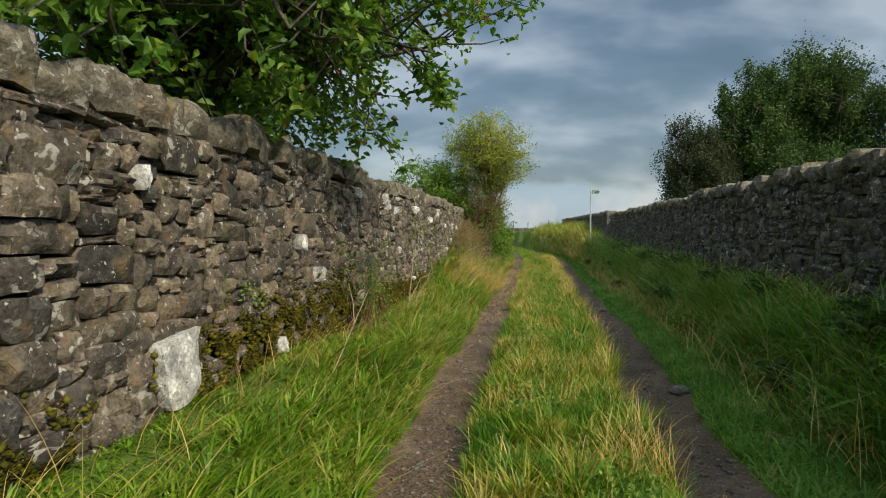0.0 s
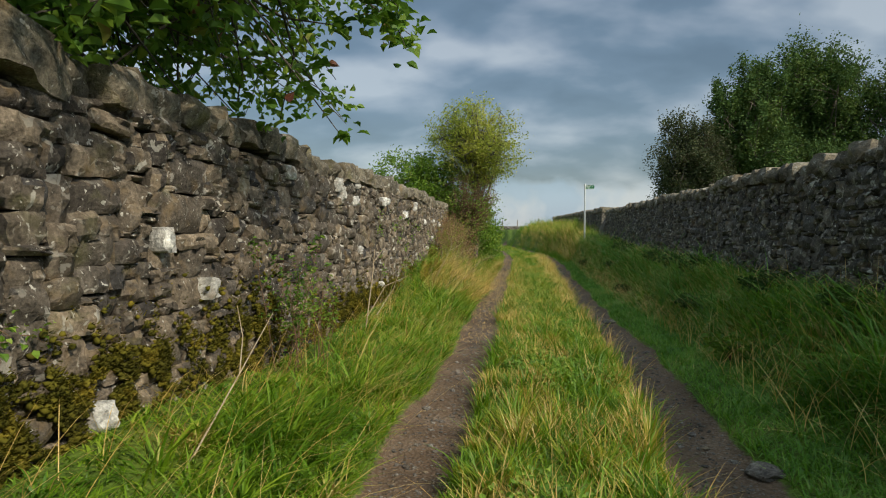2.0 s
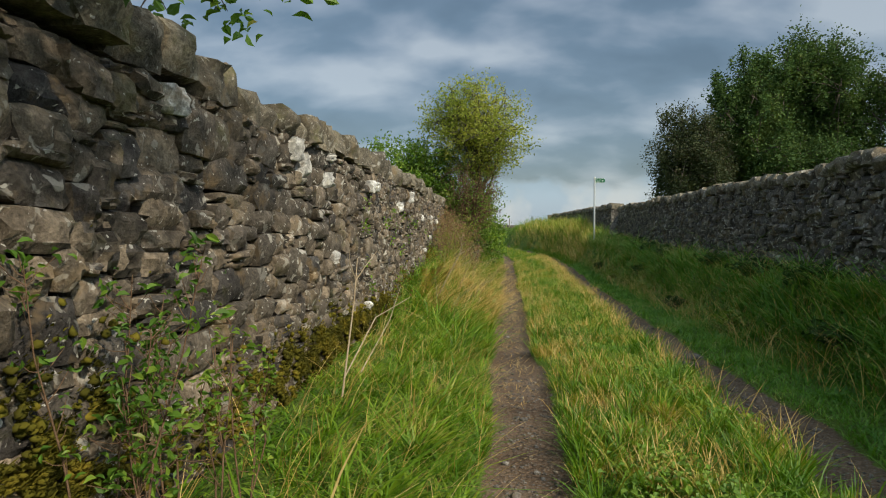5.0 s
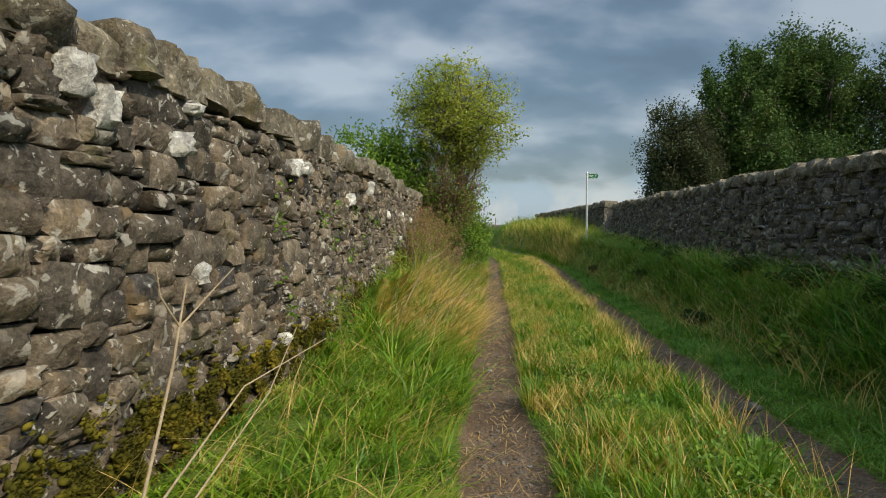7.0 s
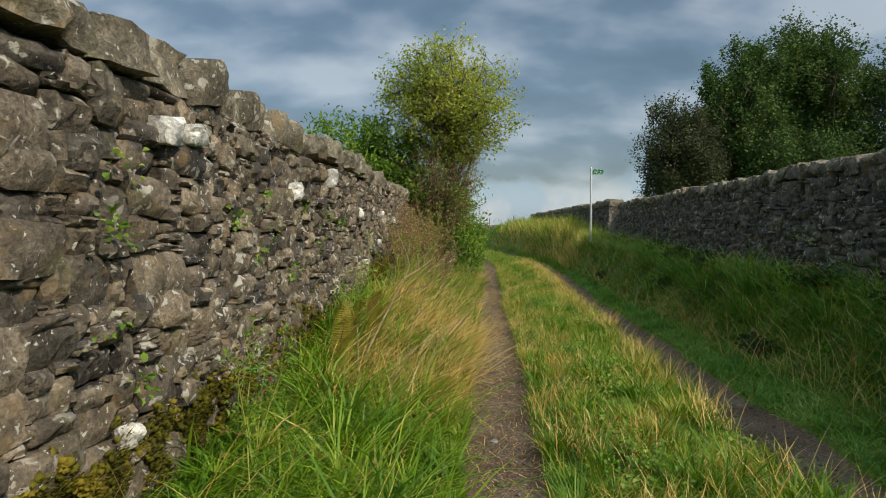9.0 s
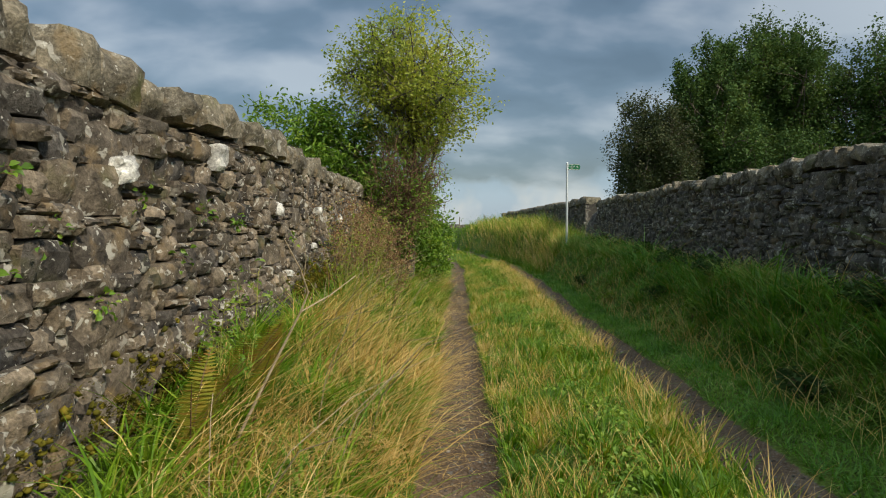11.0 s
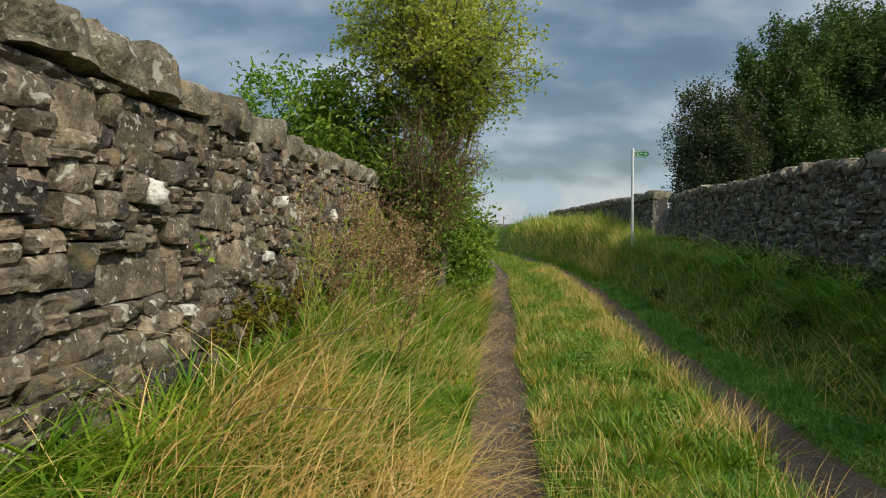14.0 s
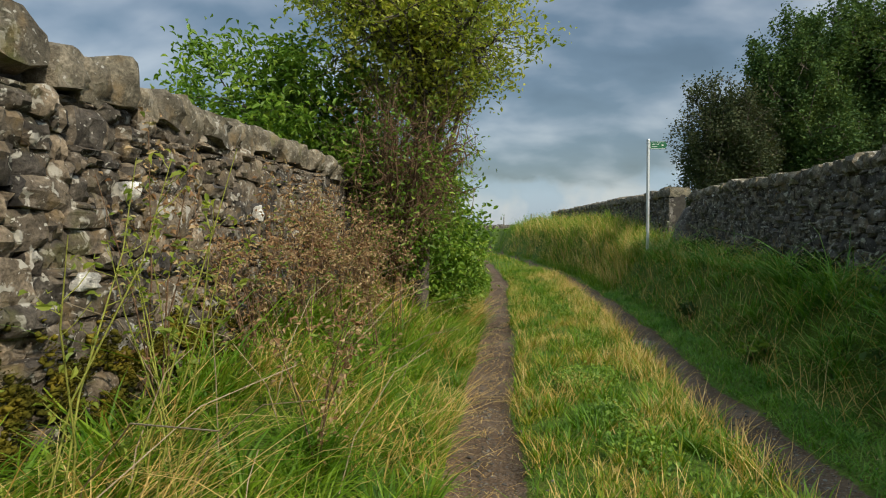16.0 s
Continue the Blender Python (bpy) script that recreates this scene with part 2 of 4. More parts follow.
# ---- mesh helpers ----
def mesh_np(name, verts, faces, mat, smooth=True, crease=0):
    """A mesh from arrays: verts (n, 3) and faces (m, k) with k corners each, or a list of such face arrays."""
    if not isinstance(faces, (list, tuple)):
        faces = [faces]
    me = bpy.data.meshes.new(name)
    loops = np.concatenate([f.ravel() for f in faces]).astype(np.int32)
    totals = np.concatenate([np.full(len(f), f.shape[1], np.int32) for f in faces])
    starts = np.concatenate([[0], np.cumsum(totals)[:-1]]).astype(np.int32)
    me.vertices.add(len(verts))
    me.vertices.foreach_set("co", np.asarray(verts, np.float32).ravel())
    me.loops.add(len(loops))
    me.loops.foreach_set("vertex_index", loops)
    me.polygons.add(len(totals))
    me.polygons.foreach_set("loop_start", starts)
    me.polygons.foreach_set("loop_total", totals)
    me.polygons.foreach_set("use_smooth", np.full(len(totals), smooth))
    me.update(calc_edges=True)
    if crease:
        me.set_sharp_from_angle(angle=radians(crease))
    me.materials.append(mat)
    return me


def part(name, me, parent, label="", kind=""):
    ob = new(name, me)
    ob.parent = parent
    return tagged(ob, label=label, kind=kind)


def holder(name, at, label, category, group="", kind=""):
    ob = new(name)
    ob.location = at
    return tagged(ob, label, category, group, kind)


def tube_arrays(points, radii, sides=6, cap=True):
    """Vertices and quads of a tapered tube along points."""
    pts = [Vector(p) for p in points]
    vs, fs = [], []
    for i, p in enumerate(pts):
        d = (pts[min(i + 1, len(pts) - 1)] - pts[max(i - 1, 0)]).normalized()
        a = d.orthogonal().normalized() if i == 0 else (a - d * a.dot(d)).normalized()
        b = d.cross(a)
        for k in range(sides):
            w = 2 * math.pi * k / sides
            vs.append(p + radii[i] * (math.cos(w) * a + math.sin(w) * b))
    for i in range(len(pts) - 1):
        for k in range(sides):
            k2 = (k + 1) % sides
            fs.append((i * sides + k, i * sides + k2, (i + 1) * sides + k2, (i + 1) * sides + k))
    return np.array([tuple(v) for v in vs]), np.array(fs)


def join_arrays(pieces):
    """Joins (verts, faces) pairs whose faces all have the same number of corners."""
    vs, fs, n = [], [], 0
    for v, f in pieces:
        vs.append(v), fs.append(f + n)
        n += len(v)
    return np.concatenate(vs), np.concatenate(fs)


def tubes(name, list_of, mat, sides=6):
    v, f = join_arrays([tube_arrays(p, r, sides) for p, r in list_of])
    return mesh_np(name, v, f, mat)


rng = np.random.default_rng(7)


def smooth_noise(x, y, scale, seed=0.0):
    """Cheap smooth noise over arrays, about -1 to 1."""
    x, y = np.asarray(x) / scale + seed * 3.7, np.asarray(y) / scale - seed * 1.9
    return (np.sin(x * 1.7 + 1.3 * np.sin(y * 1.1 + seed)) + np.sin(y * 2.1 + 1.7 * np.sin(x * 0.9 - seed)) + np.sin((x + y) * 3.1 + seed) * 0.5) / 2.5


# ---- the lay of the land ----
def bend(y):
    return -0.009 * np.maximum(np.asarray(y, float) - 29.0, 0) ** 2 * np.exp(-np.maximum(np.asarray(y, float) - 29, 0) / 60)


def rut_l(y):
    return -0.60 + 0.0300 * np.minimum(y, 40) + bend(y) + 0.03 * np.sin(np.asarray(y) * 0.9)


def rut_r(y):
    return 0.94 + 0.0500 * np.minimum(y, 28) + bend(y) + 0.03 * np.sin(np.asarray(y) * 0.8 + 1)


def wall_l(y):
    return -1.76 + 0.03 * np.sin(np.asarray(y) * 0.55) + 0.0 * np.asarray(y)


def wall_r(y):
    return 3.13 + 0.0615 * (np.asarray(y) - 8.7)


def step(a, b, x):
    s = np.clip((x - a) / (b - a), 0, 1)
    return s * s * (3 - 2 * s)


def base_z(y):
    return -0.25 * step(4, 20, np.asarray(y, float)) + 0.1 * step(30, 45, np.asarray(y, float))


def track_mask(x, y):
    wl = 0.22 + 0.04 * smooth_noise(x * 0, y, 0.7, 1)
    wr = 0.225 + 0.05 * smooth_noise(x * 0, y, 0.6, 2)
    a = 1 - step(wl * 0.75, wl * 1.3, np.abs(x - rut_l(y)))
    b = 1 - step(wr * 0.75, wr * 1.3, np.abs(x - rut_r(y)))
    return np.maximum(a, b) * (1 - step(50, 60, np.asarray(y, float)))


def gz(x, y):
    x, y = np.asarray(x, float), np.asarray(y, float)
    z = base_z(y)
    L, R, W = rut_l(y), rut_r(y), np.where(y < 30, wall_r(y), wall_r(30.0) + bend(y))
    d = np.maximum(L - 0.22 - x, 0)
    span = np.maximum(L - 0.22 + 1.72, 0.5)
    foot = 0.38 - 0.22 * step(4, 7.5, y) * (1 - step(11, 14.5, y))
    left = (foot - base_z(y)) * step(0, 1, d / span) + 0.03 * (d > 0)
    e = np.maximum(x - R - 0.25, 0)
    spanr = np.maximum(W - R - 0.25, 0.6)
    f = np.clip(e / spanr, 0, 1)
    hi = 0.60 + 0.14 * step(18, 27, y) + 0.48 * step(28, 34, y) - 0.3 * step(50, 70, y)
    right = (hi - base_z(y)) * (0.22 * f + 0.78 * step(0, 1, (f - 0.35 + 0.2 * step(17, 26, y)) / (0.53 - 0.13 * step(17, 26, y))))
    mid = 0.08 * np.clip(1 - ((x - (L + R) / 2) / ((R - L) / 2 - 0.2)) ** 2, 0, 1)
    z = z + left + right + mid - 0.035 * track_mask(x, y)
    z = z + 0.018 * smooth_noise(x, y, 0.45, 3) * (1 - 0.6 * track_mask(x, y)) + 0.02 * smooth_noise(x, y, 1.7, 5)
    far = step(45, 110, np.hypot(x, y))
    return z * (1 - far) + far * (0.35 + 0.25 * smooth_noise(x, y, 60, 2))


def build_ground():
    xs = np.concatenate([-np.geomspace(2500, 2.2, 26), np.arange(-2.1, 4.9, 0.06), np.geomspace(5, 2500, 26)])
    ys = np.concatenate([-np.geomspace(2500, 3.2, 20), np.arange(-3, 38, 0.12), np.geomspace(38.3, 2500, 60)])
    X, Y = np.meshgrid(xs, ys)
    V = np.stack([X.ravel(), Y.ravel(), gz(X.ravel(), Y.ravel())], 1)
    nx, ny = len(xs), len(ys)
    i = (np.arange(ny - 1)[:, None] * nx + np.arange(nx - 1)[None]).ravel()
    me = mesh_np("ground", V, np.stack([i, i + 1, i + nx + 1, i + nx], 1), GROUND)
    a = me.attributes.new("track", "FLOAT", "POINT")
    a.data.foreach_set("value", track_mask(V[:, 0], V[:, 1]).astype(np.float32))
    return tagged(new("ground", me), "grassy lane with two worn gravel wheel tracks", "ground", kind="structure")


build_ground()


# ---- dry stone walls ----
def stone_shape(r, nx=6, nz=5):
    """A unit stone: an uneven, rounded front that looks along +x, with sides that run back."""
    us, ws = np.linspace(-0.5, 0.5, nx), np.linspace(-0.5, 0.5, nz)
    U, W = np.meshgrid(us, ws)
    corner = r.uniform(-0.075, 0.075, (4, 2))
    a, b = U + 0.5, W + 0.5
    du = corner[0, 0] * (1 - a) * (1 - b) + corner[1, 0] * a * (1 - b) + corner[2, 0] * a * b + corner[3, 0] * (1 - a) * b
    dw = corner[0, 1] * (1 - a) * (1 - b) + corner[1, 1] * a * (1 - b) + corner[2, 1] * a * b + corner[3, 1] * (1 - a) * b
    edge = np.maximum(np.abs(U), np.abs(W)) * 2
    round_off = np.where(edge > 0.99, 0.03 + r.uniform(0, 0.10, U.shape), 0)
    F = 0.5 + r.uniform(-0.06, 0.06, U.shape) - round_off + r.uniform(-0.10, 0.10) * U + r.uniform(-0.09, 0.09) * W
    cr = (np.abs(U) > 0.49) & (np.abs(W) > 0.49)
    k = np.where(cr, r.uniform(0.86, 1.0, U.shape), 1) * (1 + r.uniform(-0.04, 0.04, U.shape))
    front = np.stack([F.ravel(), ((U + du) * k).ravel(), ((W + dw) * k).ravel()], 1)
    idx = np.arange(nx * nz).reshape(nz, nx)
    ring = np.concatenate([idx[0, :], idx[1:, -1], idx[-1, -2::-1], idx[-2:0:-1, 0]])
    mid = front[ring].copy()
    mid[:, 0] -= 0.22
    mid[:, 1:] *= 1.0
    back = front[ring].copy()
    back[:, 0] = -0.5
    back[:, 1:] *= 0.8
    V = np.concatenate([front, mid, back])
    quads = [(idx[j, i], idx[j, i + 1], idx[j + 1, i + 1], idx[j + 1, i]) for j in range(nz - 1) for i in range(nx - 1)]
    n, c0 = len(ring), nx * nz
    for i in range(n):
        j = (i + 1) % n
        quads.append((ring[i], c0 + i, c0 + j, ring[j]))
        quads.append((c0 + i, c0 + n + i, c0 + n + j, c0 + j))
    return V, np.array(quads)


SHAPES = [stone_shape(np.random.default_rng(100 + i)) for i in range(36)]
SHAPES_R = [stone_shape(np.random.default_rng(150 + i), 5, 4) for i in range(30)]
SHAPES_FAR = [stone_shape(np.random.default_rng(190 + i), 4, 3) for i in range(20)]


def pack(length, height, cu, cw, seed, sizes):
    """Fills a wall's face with stones of many sizes, from the bottom up: rows of middle along, middle up, width, height."""
    r = np.random.default_rng(seed)
    nu, nw = int(length / cu), int(height / cw)
    full = np.zeros((nw, nu), bool)
    out = []
    for w in range(nw):
        u = 0
        while u < nu:
            if full[w, u]:
                u += 1
                continue
            sw, sh = sizes[r.integers(len(sizes))]
            sw = max(1, int(round(sw * r.uniform(0.75, 1.3))))
            sh = max(1, min(sh, nw - w))
            run = 0
            while run < sw and u + run < nu and not full[w, u + run]:
                run += 1
            if u + run < nu and not full[w, u + run] and (u + run + 1 >= nu or full[w, u + run + 1]):
                run += 1
            if run <= 2:
                sh = min(sh, 3)
            full[w:w + sh, u:u + run] = True
            out.append(((u + run / 2) * cu, (w + sh / 2) * cw, run * cu, sh * cw))
            u += run
    return out


def build_wall(name, line, y0, y1, z0, top, side, mat, seed, sizes, near, label, cope_len=(0.2, 0.42), cope_high=0.24, batter=0.06, shared=SHAPES, cell=(0.055, 0.042)):
    """side +1: the face looks along +x. near: the stretch along y whose stones are single pieces."""
    r = np.random.default_rng(seed)
    z1 = top - cope_high
    ys = np.arange(y0, y1 + 0.01, 0.5)
    # hearting and back face: one thick strip along the line
    rings = []
    for y in ys:
        x, zb = float(line(y)), float(gz(line(y), y)) - 0.35
        rings.append([(x - side * 0.10, y, zb), (x - side * (0.14 + batter), y, z1 + 0.05), (x - side * 0.46, y, z1 + 0.05), (x - side * 0.56, y, zb)])
    V = np.array(rings).reshape(-1, 3)
    F = [(i * 4 + k, i * 4 + (k + 1) % 4, i * 4 + 4 + (k + 1) % 4, i * 4 + 4 + k) for i in range(len(ys) - 1) for k in range(4)]
    n = len(V)
    F += [(0, 3, 2, 1), (n - 4, n - 3, n - 2, n - 1)]
    core = mesh_np(name, V, np.array(F), CORE, False)
    core.materials.append(mat)
    core.polygons.foreach_set("material_index", np.array([1 if i % 4 == 2 and i < len(F) - 2 else 0 for i in range(len(F))], np.int32))
    wall = tagged(new(name, core), label, "stone wall", kind="structure")

    def frame_of(y, z, wy, hz, depth, spin, yaw):
        x = float(line(y)) - side * batter * (z - z0) / (z1 - z0) - side * 0.13 + side * r.uniform(-0.032, 0.026)
        return pose(x, y, z, spin, r.uniform(-4, 4), (0 if side > 0 else 180) + yaw) @ Matrix.Diagonal((depth, wy, hz, 1))

    meshes = {}
    rest = []
    count = 0
    for u, w, wy, hz in pack(y1 - y0, z1 - z0, cell[0], cell[1], seed, sizes):
        y, z = y0 + u, z0 + w
        z += 0.035 * float(smooth_noise(y, z * 2, 0.9, seed)) * min(1, w * 4)
        if z + hz / 2 < float(gz(line(y) + side * 0.1, y)) - 0.1:
            continue
        m = frame_of(y, z, wy * 1.05, hz * 1.04, 0.25 * r.uniform(0.92, 1.08), r.normal(0, 3.0), r.normal(0, 3.0))
        k = int(r.integers(len(SHAPES_FAR)))
        if near[0] < y < near[1] and count < 290:
            if k not in meshes:
                meshes[k] = mesh_np("stone", *shared[k], mat, True, 33)
            part("stone", meshes[k], wall).matrix_local = m
            count += 1
        else:
            rest.append((shared[k] if 0.5 < y < 22 else SHAPES_FAR[k], m))
    vs, fs, off = [], [], 0
    for (v, f), m in rest:
        mm = np.array(m)
        vs.append(v @ mm[:3, :3].T + mm[:3, 3])
        fs.append(f + off)
        off += len(v)
    part("rubble_stones", mesh_np("rubble_stones", np.concatenate(vs), np.concatenate(fs), mat, True, 33), wall, kind="stuff")
    # coping
    y = y0
    while y < y1:
        ln = r.uniform(*cope_len)
        h = cope_high * r.uniform(0.86, 1.16)
        k = int(r.integers(len(COPES)))
        if k not in cope_mesh:
            cope_mesh[k] = mesh_np("coping_stone", *COPES[k], COPE, True, 40)
        yy = y + ln / 2
        m = pose(float(line(yy)) - side * (batter + 0.23) + r.uniform(-0.035, 0.035), yy, z1 + h / 2 - 0.02 + 0.02 * math.sin(yy * 1.3), r.normal(0, 5), r.normal(0, 5), r.normal(0, 5)) @ Matrix.Diagonal((0.50 * r.uniform(0.9, 1.08), ln * 1.04, h, 1))
        part("coping_stone", cope_mesh[k], wall).matrix_local = m
        y += ln
    return wall


def cope_shape(r):
    """A unit coping stone, a worn block with a rounded, uneven top."""
    bm = bmesh.new()
    bmesh.ops.create_cube(bm, size=1.0)
    bmesh.ops.subdivide_edges(bm, edges=bm.edges[:], cuts=3, use_grid_fill=True)
    o = Vector(r.uniform(0, 50, 3))
    skew = r.uniform(-0.14, 0.14, 3)
    for v in bm.verts:
        c = v.co.copy()
        ball = c.normalized() * 0.62
        k = 0.42 if c.z > -0.1 else 0.2
        v.co = c.lerp(ball, k) + Vector((noise.noise(c * 1.6 + o), noise.noise(c * 1.6 - o), noise.noise(c * 1.9 + o * 2))) * 0.12
        v.co += Vector((noise.noise(c * 5 + o), noise.noise(c * 5 - o), noise.noise(c * 5 + o * 2))) * 0.06
        v.co.y += skew[0] * c.z
        v.co.z += skew[1] * c.y * 0.5 + skew[2] * c.x * 0.5
    bm.verts.index_update()
    V = np.array([tuple(v.co) for v in bm.verts])
    F = np.array([[v.index for v in f.verts] for f in bm.faces])
    bm.free()
    return V, F


COPES = [cope_shape(np.random.default_rng(300 + i)) for i in range(14)]
cope_mesh = {}
SIZES_L = [(4, 2), (3, 2), (5, 2), (5, 3), (6, 3), (4, 3), (3, 3), (6, 4), (3, 1), (2, 2), (5, 2), (4, 2), (3, 2), (2, 1), (4, 1), (5, 3), (4, 4), (3, 3), (4, 3), (8, 5), (3, 3)]
SIZES_R = [(4, 1), (3, 1), (3, 2), (4, 2), (3, 3), (4, 3), (5, 3), (2, 2), (3, 1), (4, 4), (2, 3), (5, 2), (3, 4)]
build_wall("wall_left", wall_l, -4.0, 34.0, -0.03, 2.085, 1, STONE_L, 11, SIZES_L, (7.4, 10.2), "weathered dry stone wall with rounded coping stones", (0.17, 0.38), 0.20, cell=(0.053, 0.041))
build_wall("wall_right", wall_r, -4.0, 27.6, 0.45, 2.03, -1, STONE_R, 23, SIZES_R, (11.0, 15.5), "shaded dry stone wall with uneven coping stones", (0.13, 0.30), 0.17, shared=SHAPES_R, cell=(0.046, 0.038))


def far_line(y):
    return 4.42 - 0.006 * (np.asarray(y, float) - 30)


build_wall("wall_beyond_gap", far_line, 29.6, 54.0, 0.7, 2.2, -1, STONE_R, 31, SIZES_R, (200, 201), "dry stone wall that goes on past the gap", (0.2, 0.5), 0.22, shared=SHAPES_FAR)


def build_end_wall():
    """A low field wall that crosses far ahead, where the lane turns."""
    r = np.random.default_rng(5)
    wall = tagged(new("wall_end", mesh_np("wall_end", np.array([(x, y, z) for x in (-16.0, 9.0) for y in (70.1, 70.5) for z in (-0.2, 1.3)]),
                  np.array([(0, 1, 3, 2), (4, 6, 7, 5), (0, 4, 5, 1), (2, 3, 7, 6), (1, 5, 7, 3), (0, 2, 6, 4)]), CORE, False)), "low grey field wall across the lane's end", "stone wall", kind="structure")
    vs, fs, off = [], [], 0
    for u, w, wy, hz in pack(25.0, 1.5, 0.12, 0.09, 9, SIZES_R):
        v, f = SHAPES_FAR[int(r.integers(len(SHAPES_FAR)))]
        mm = np.array(pose(-16 + u, 70.05, w + r.uniform(-0.02, 0.02), r.normal(0, 5), 0, -90 + r.normal(0, 5)) @ Matrix.Diagonal((0.3, wy, hz, 1)))
        vs.append(v @ mm[:3, :3].T + mm[:3, 3]), fs.append(f + off)
        off += len(v)
    part("rubble_stones", mesh_np("rubble_stones", np.concatenate(vs), np.concatenate(fs), STONE_R, True, 33), wall, kind="stuff")


build_end_wall()

# stones crusted white, set in the left wall: along, up, width, height
wall = bpy.data.objects["wall_left"]
for i, (y, z, w, h) in enumerate([(2.94, 0.60, 0.36, 0.36), (4.87, 1.23, 0.11, 0.13), (5.35, 0.93, 0.11, 0.13), (8.46, 1.79, 0.13, 0.16), (8.62, 1.69, 0.12, 0.15),
                                  (13.97, 1.72, 0.20, 0.19), (10.94, 1.70, 0.22, 0.13), (10.5, 0.47, 0.07, 0.09), 
                                  (4.29, 0.47, 0.13, 0.12), (6.88, 1.78, 0.12, 0.13), (15.4, 1.43, 0.11, 0.12), (9.17, 1.63, 0.17, 0.12), (9.32, 1.82, 0.16, 0.07),
                                  (11.17, 1.70, 0.16, 0.10), (9.31, 1.01, 0.09, 0.10), (12.77, 1.53, 0.09, 0.12), (15.63, 0.83, 0.06, 0.07), (17.23, 1.45, 0.10, 0.09), (16.89, 1.05, 0.13, 0.08),
                                  (18.96, 1.39, 0.10, 0.11), (2.67, 1.60, 0.08, 0.12)]):
    me = mesh_np("stone", *stone_shape(np.random.default_rng(500 + i), 6, 6), WHITE, True, 33)
    ob = part("stone", me, wall, "stone crusted white with lichen")
    ob.matrix_local = pose(float(wall_l(y)) - 0.06 * (z - 0.12) / 1.66 - 0.075, y, z, random.uniform(-8, 8), random.uniform(-4, 4), random.uniform(-4, 4)) @ Matrix.Diagonal((0.26, w, h, 1))


# ---- plants ----
def blades(name, x, y, length, width, lean, curl, droop, heading, mat, label, category="grass", levels=3, z=None):
    """Grass as bent, tapering blades, one island each."""
    n = len(x)
    z = gz(x, y) - 0.01 if z is None else z
    hx, hy = np.cos(heading), np.sin(heading)
    sx, sy = -hy, hx
    twist = rng.normal(0, 0.5, n)
    wx, wy = sx * np.cos(twist) + hx * np.sin(twist), sy * np.cos(twist) + hy * np.sin(twist)
    V = np.empty((n, 2 * levels + 1, 3))
    for i in range(levels + 1):
        s = i / levels
        out = length * (lean * s + curl * s * s)
        up = length * (s - droop * s * s)
        cx, cy, cz = x + hx * out, y + hy * out, z + up
        if i == levels:
            V[:, 2 * levels] = np.stack([cx, cy, cz], 1)
        else:
            w = width * (1 - 0.55 * s) * 0.5
            V[:, 2 * i] = np.stack([cx - wx * w, cy - wy * w, cz], 1)
            V[:, 2 * i + 1] = np.stack([cx + wx * w, cy + wy * w, cz], 1)
    k = 2 * levels + 1
    b = (np.arange(n) * k)[:, None]
    quads = np.concatenate([b + np.array([2 * i, 2 * i + 1, 2 * i + 3, 2 * i + 2]) for i in range(levels - 1)]) if levels > 1 else None
    tips = b + np.array([k - 3, k - 2, k - 1])
    me = mesh_np(name, V.reshape(-1, 3), [quads, tips] if levels > 1 else tips, mat)
    return tagged(new(name, me), label, category, kind="stuff")


def spread(n, y0, y1, lo, hi, power=1.0):
    """n points along the lane between two lines, lo(y) and hi(y)."""
    y = y0 + (y1 - y0) * rng.random(n) ** power
    a, b = lo(y), hi(y)
    x = a + (b - a) * rng.random(n)
    ok = track_mask(x, y) < rng.uniform(0.05, 0.5, n)
    return x[ok], y[ok]


def tufts(n, per, y0, y1, lo, hi, power, wide):
    """Blades that spring from tufts: their x, y, outward heading, the size of their tuft and how far out they stand."""
    cx, cy = spread(n // per, y0, y1, lo, hi, power)
    k = rng.integers(len(cx), size=n)
    size = np.exp(rng.normal(0, 0.33, len(cx)))[k]
    out = np.abs(rng.normal(0, 0.7, n))
    a = rng.uniform(0, 2 * np.pi, n)
    x, y = cx[k] + np.cos(a) * out * wide * size, cy[k] + np.sin(a) * out * wide * size
    ok = (track_mask(x, y) < 0.45) & (x > wall_l(y) - 0.02) & (x < wall_r(y) + 0.05)
    return [v[ok] for v in (x, y, a + rng.normal(0, 0.5, n), size, np.minimum(out, 1.6))]


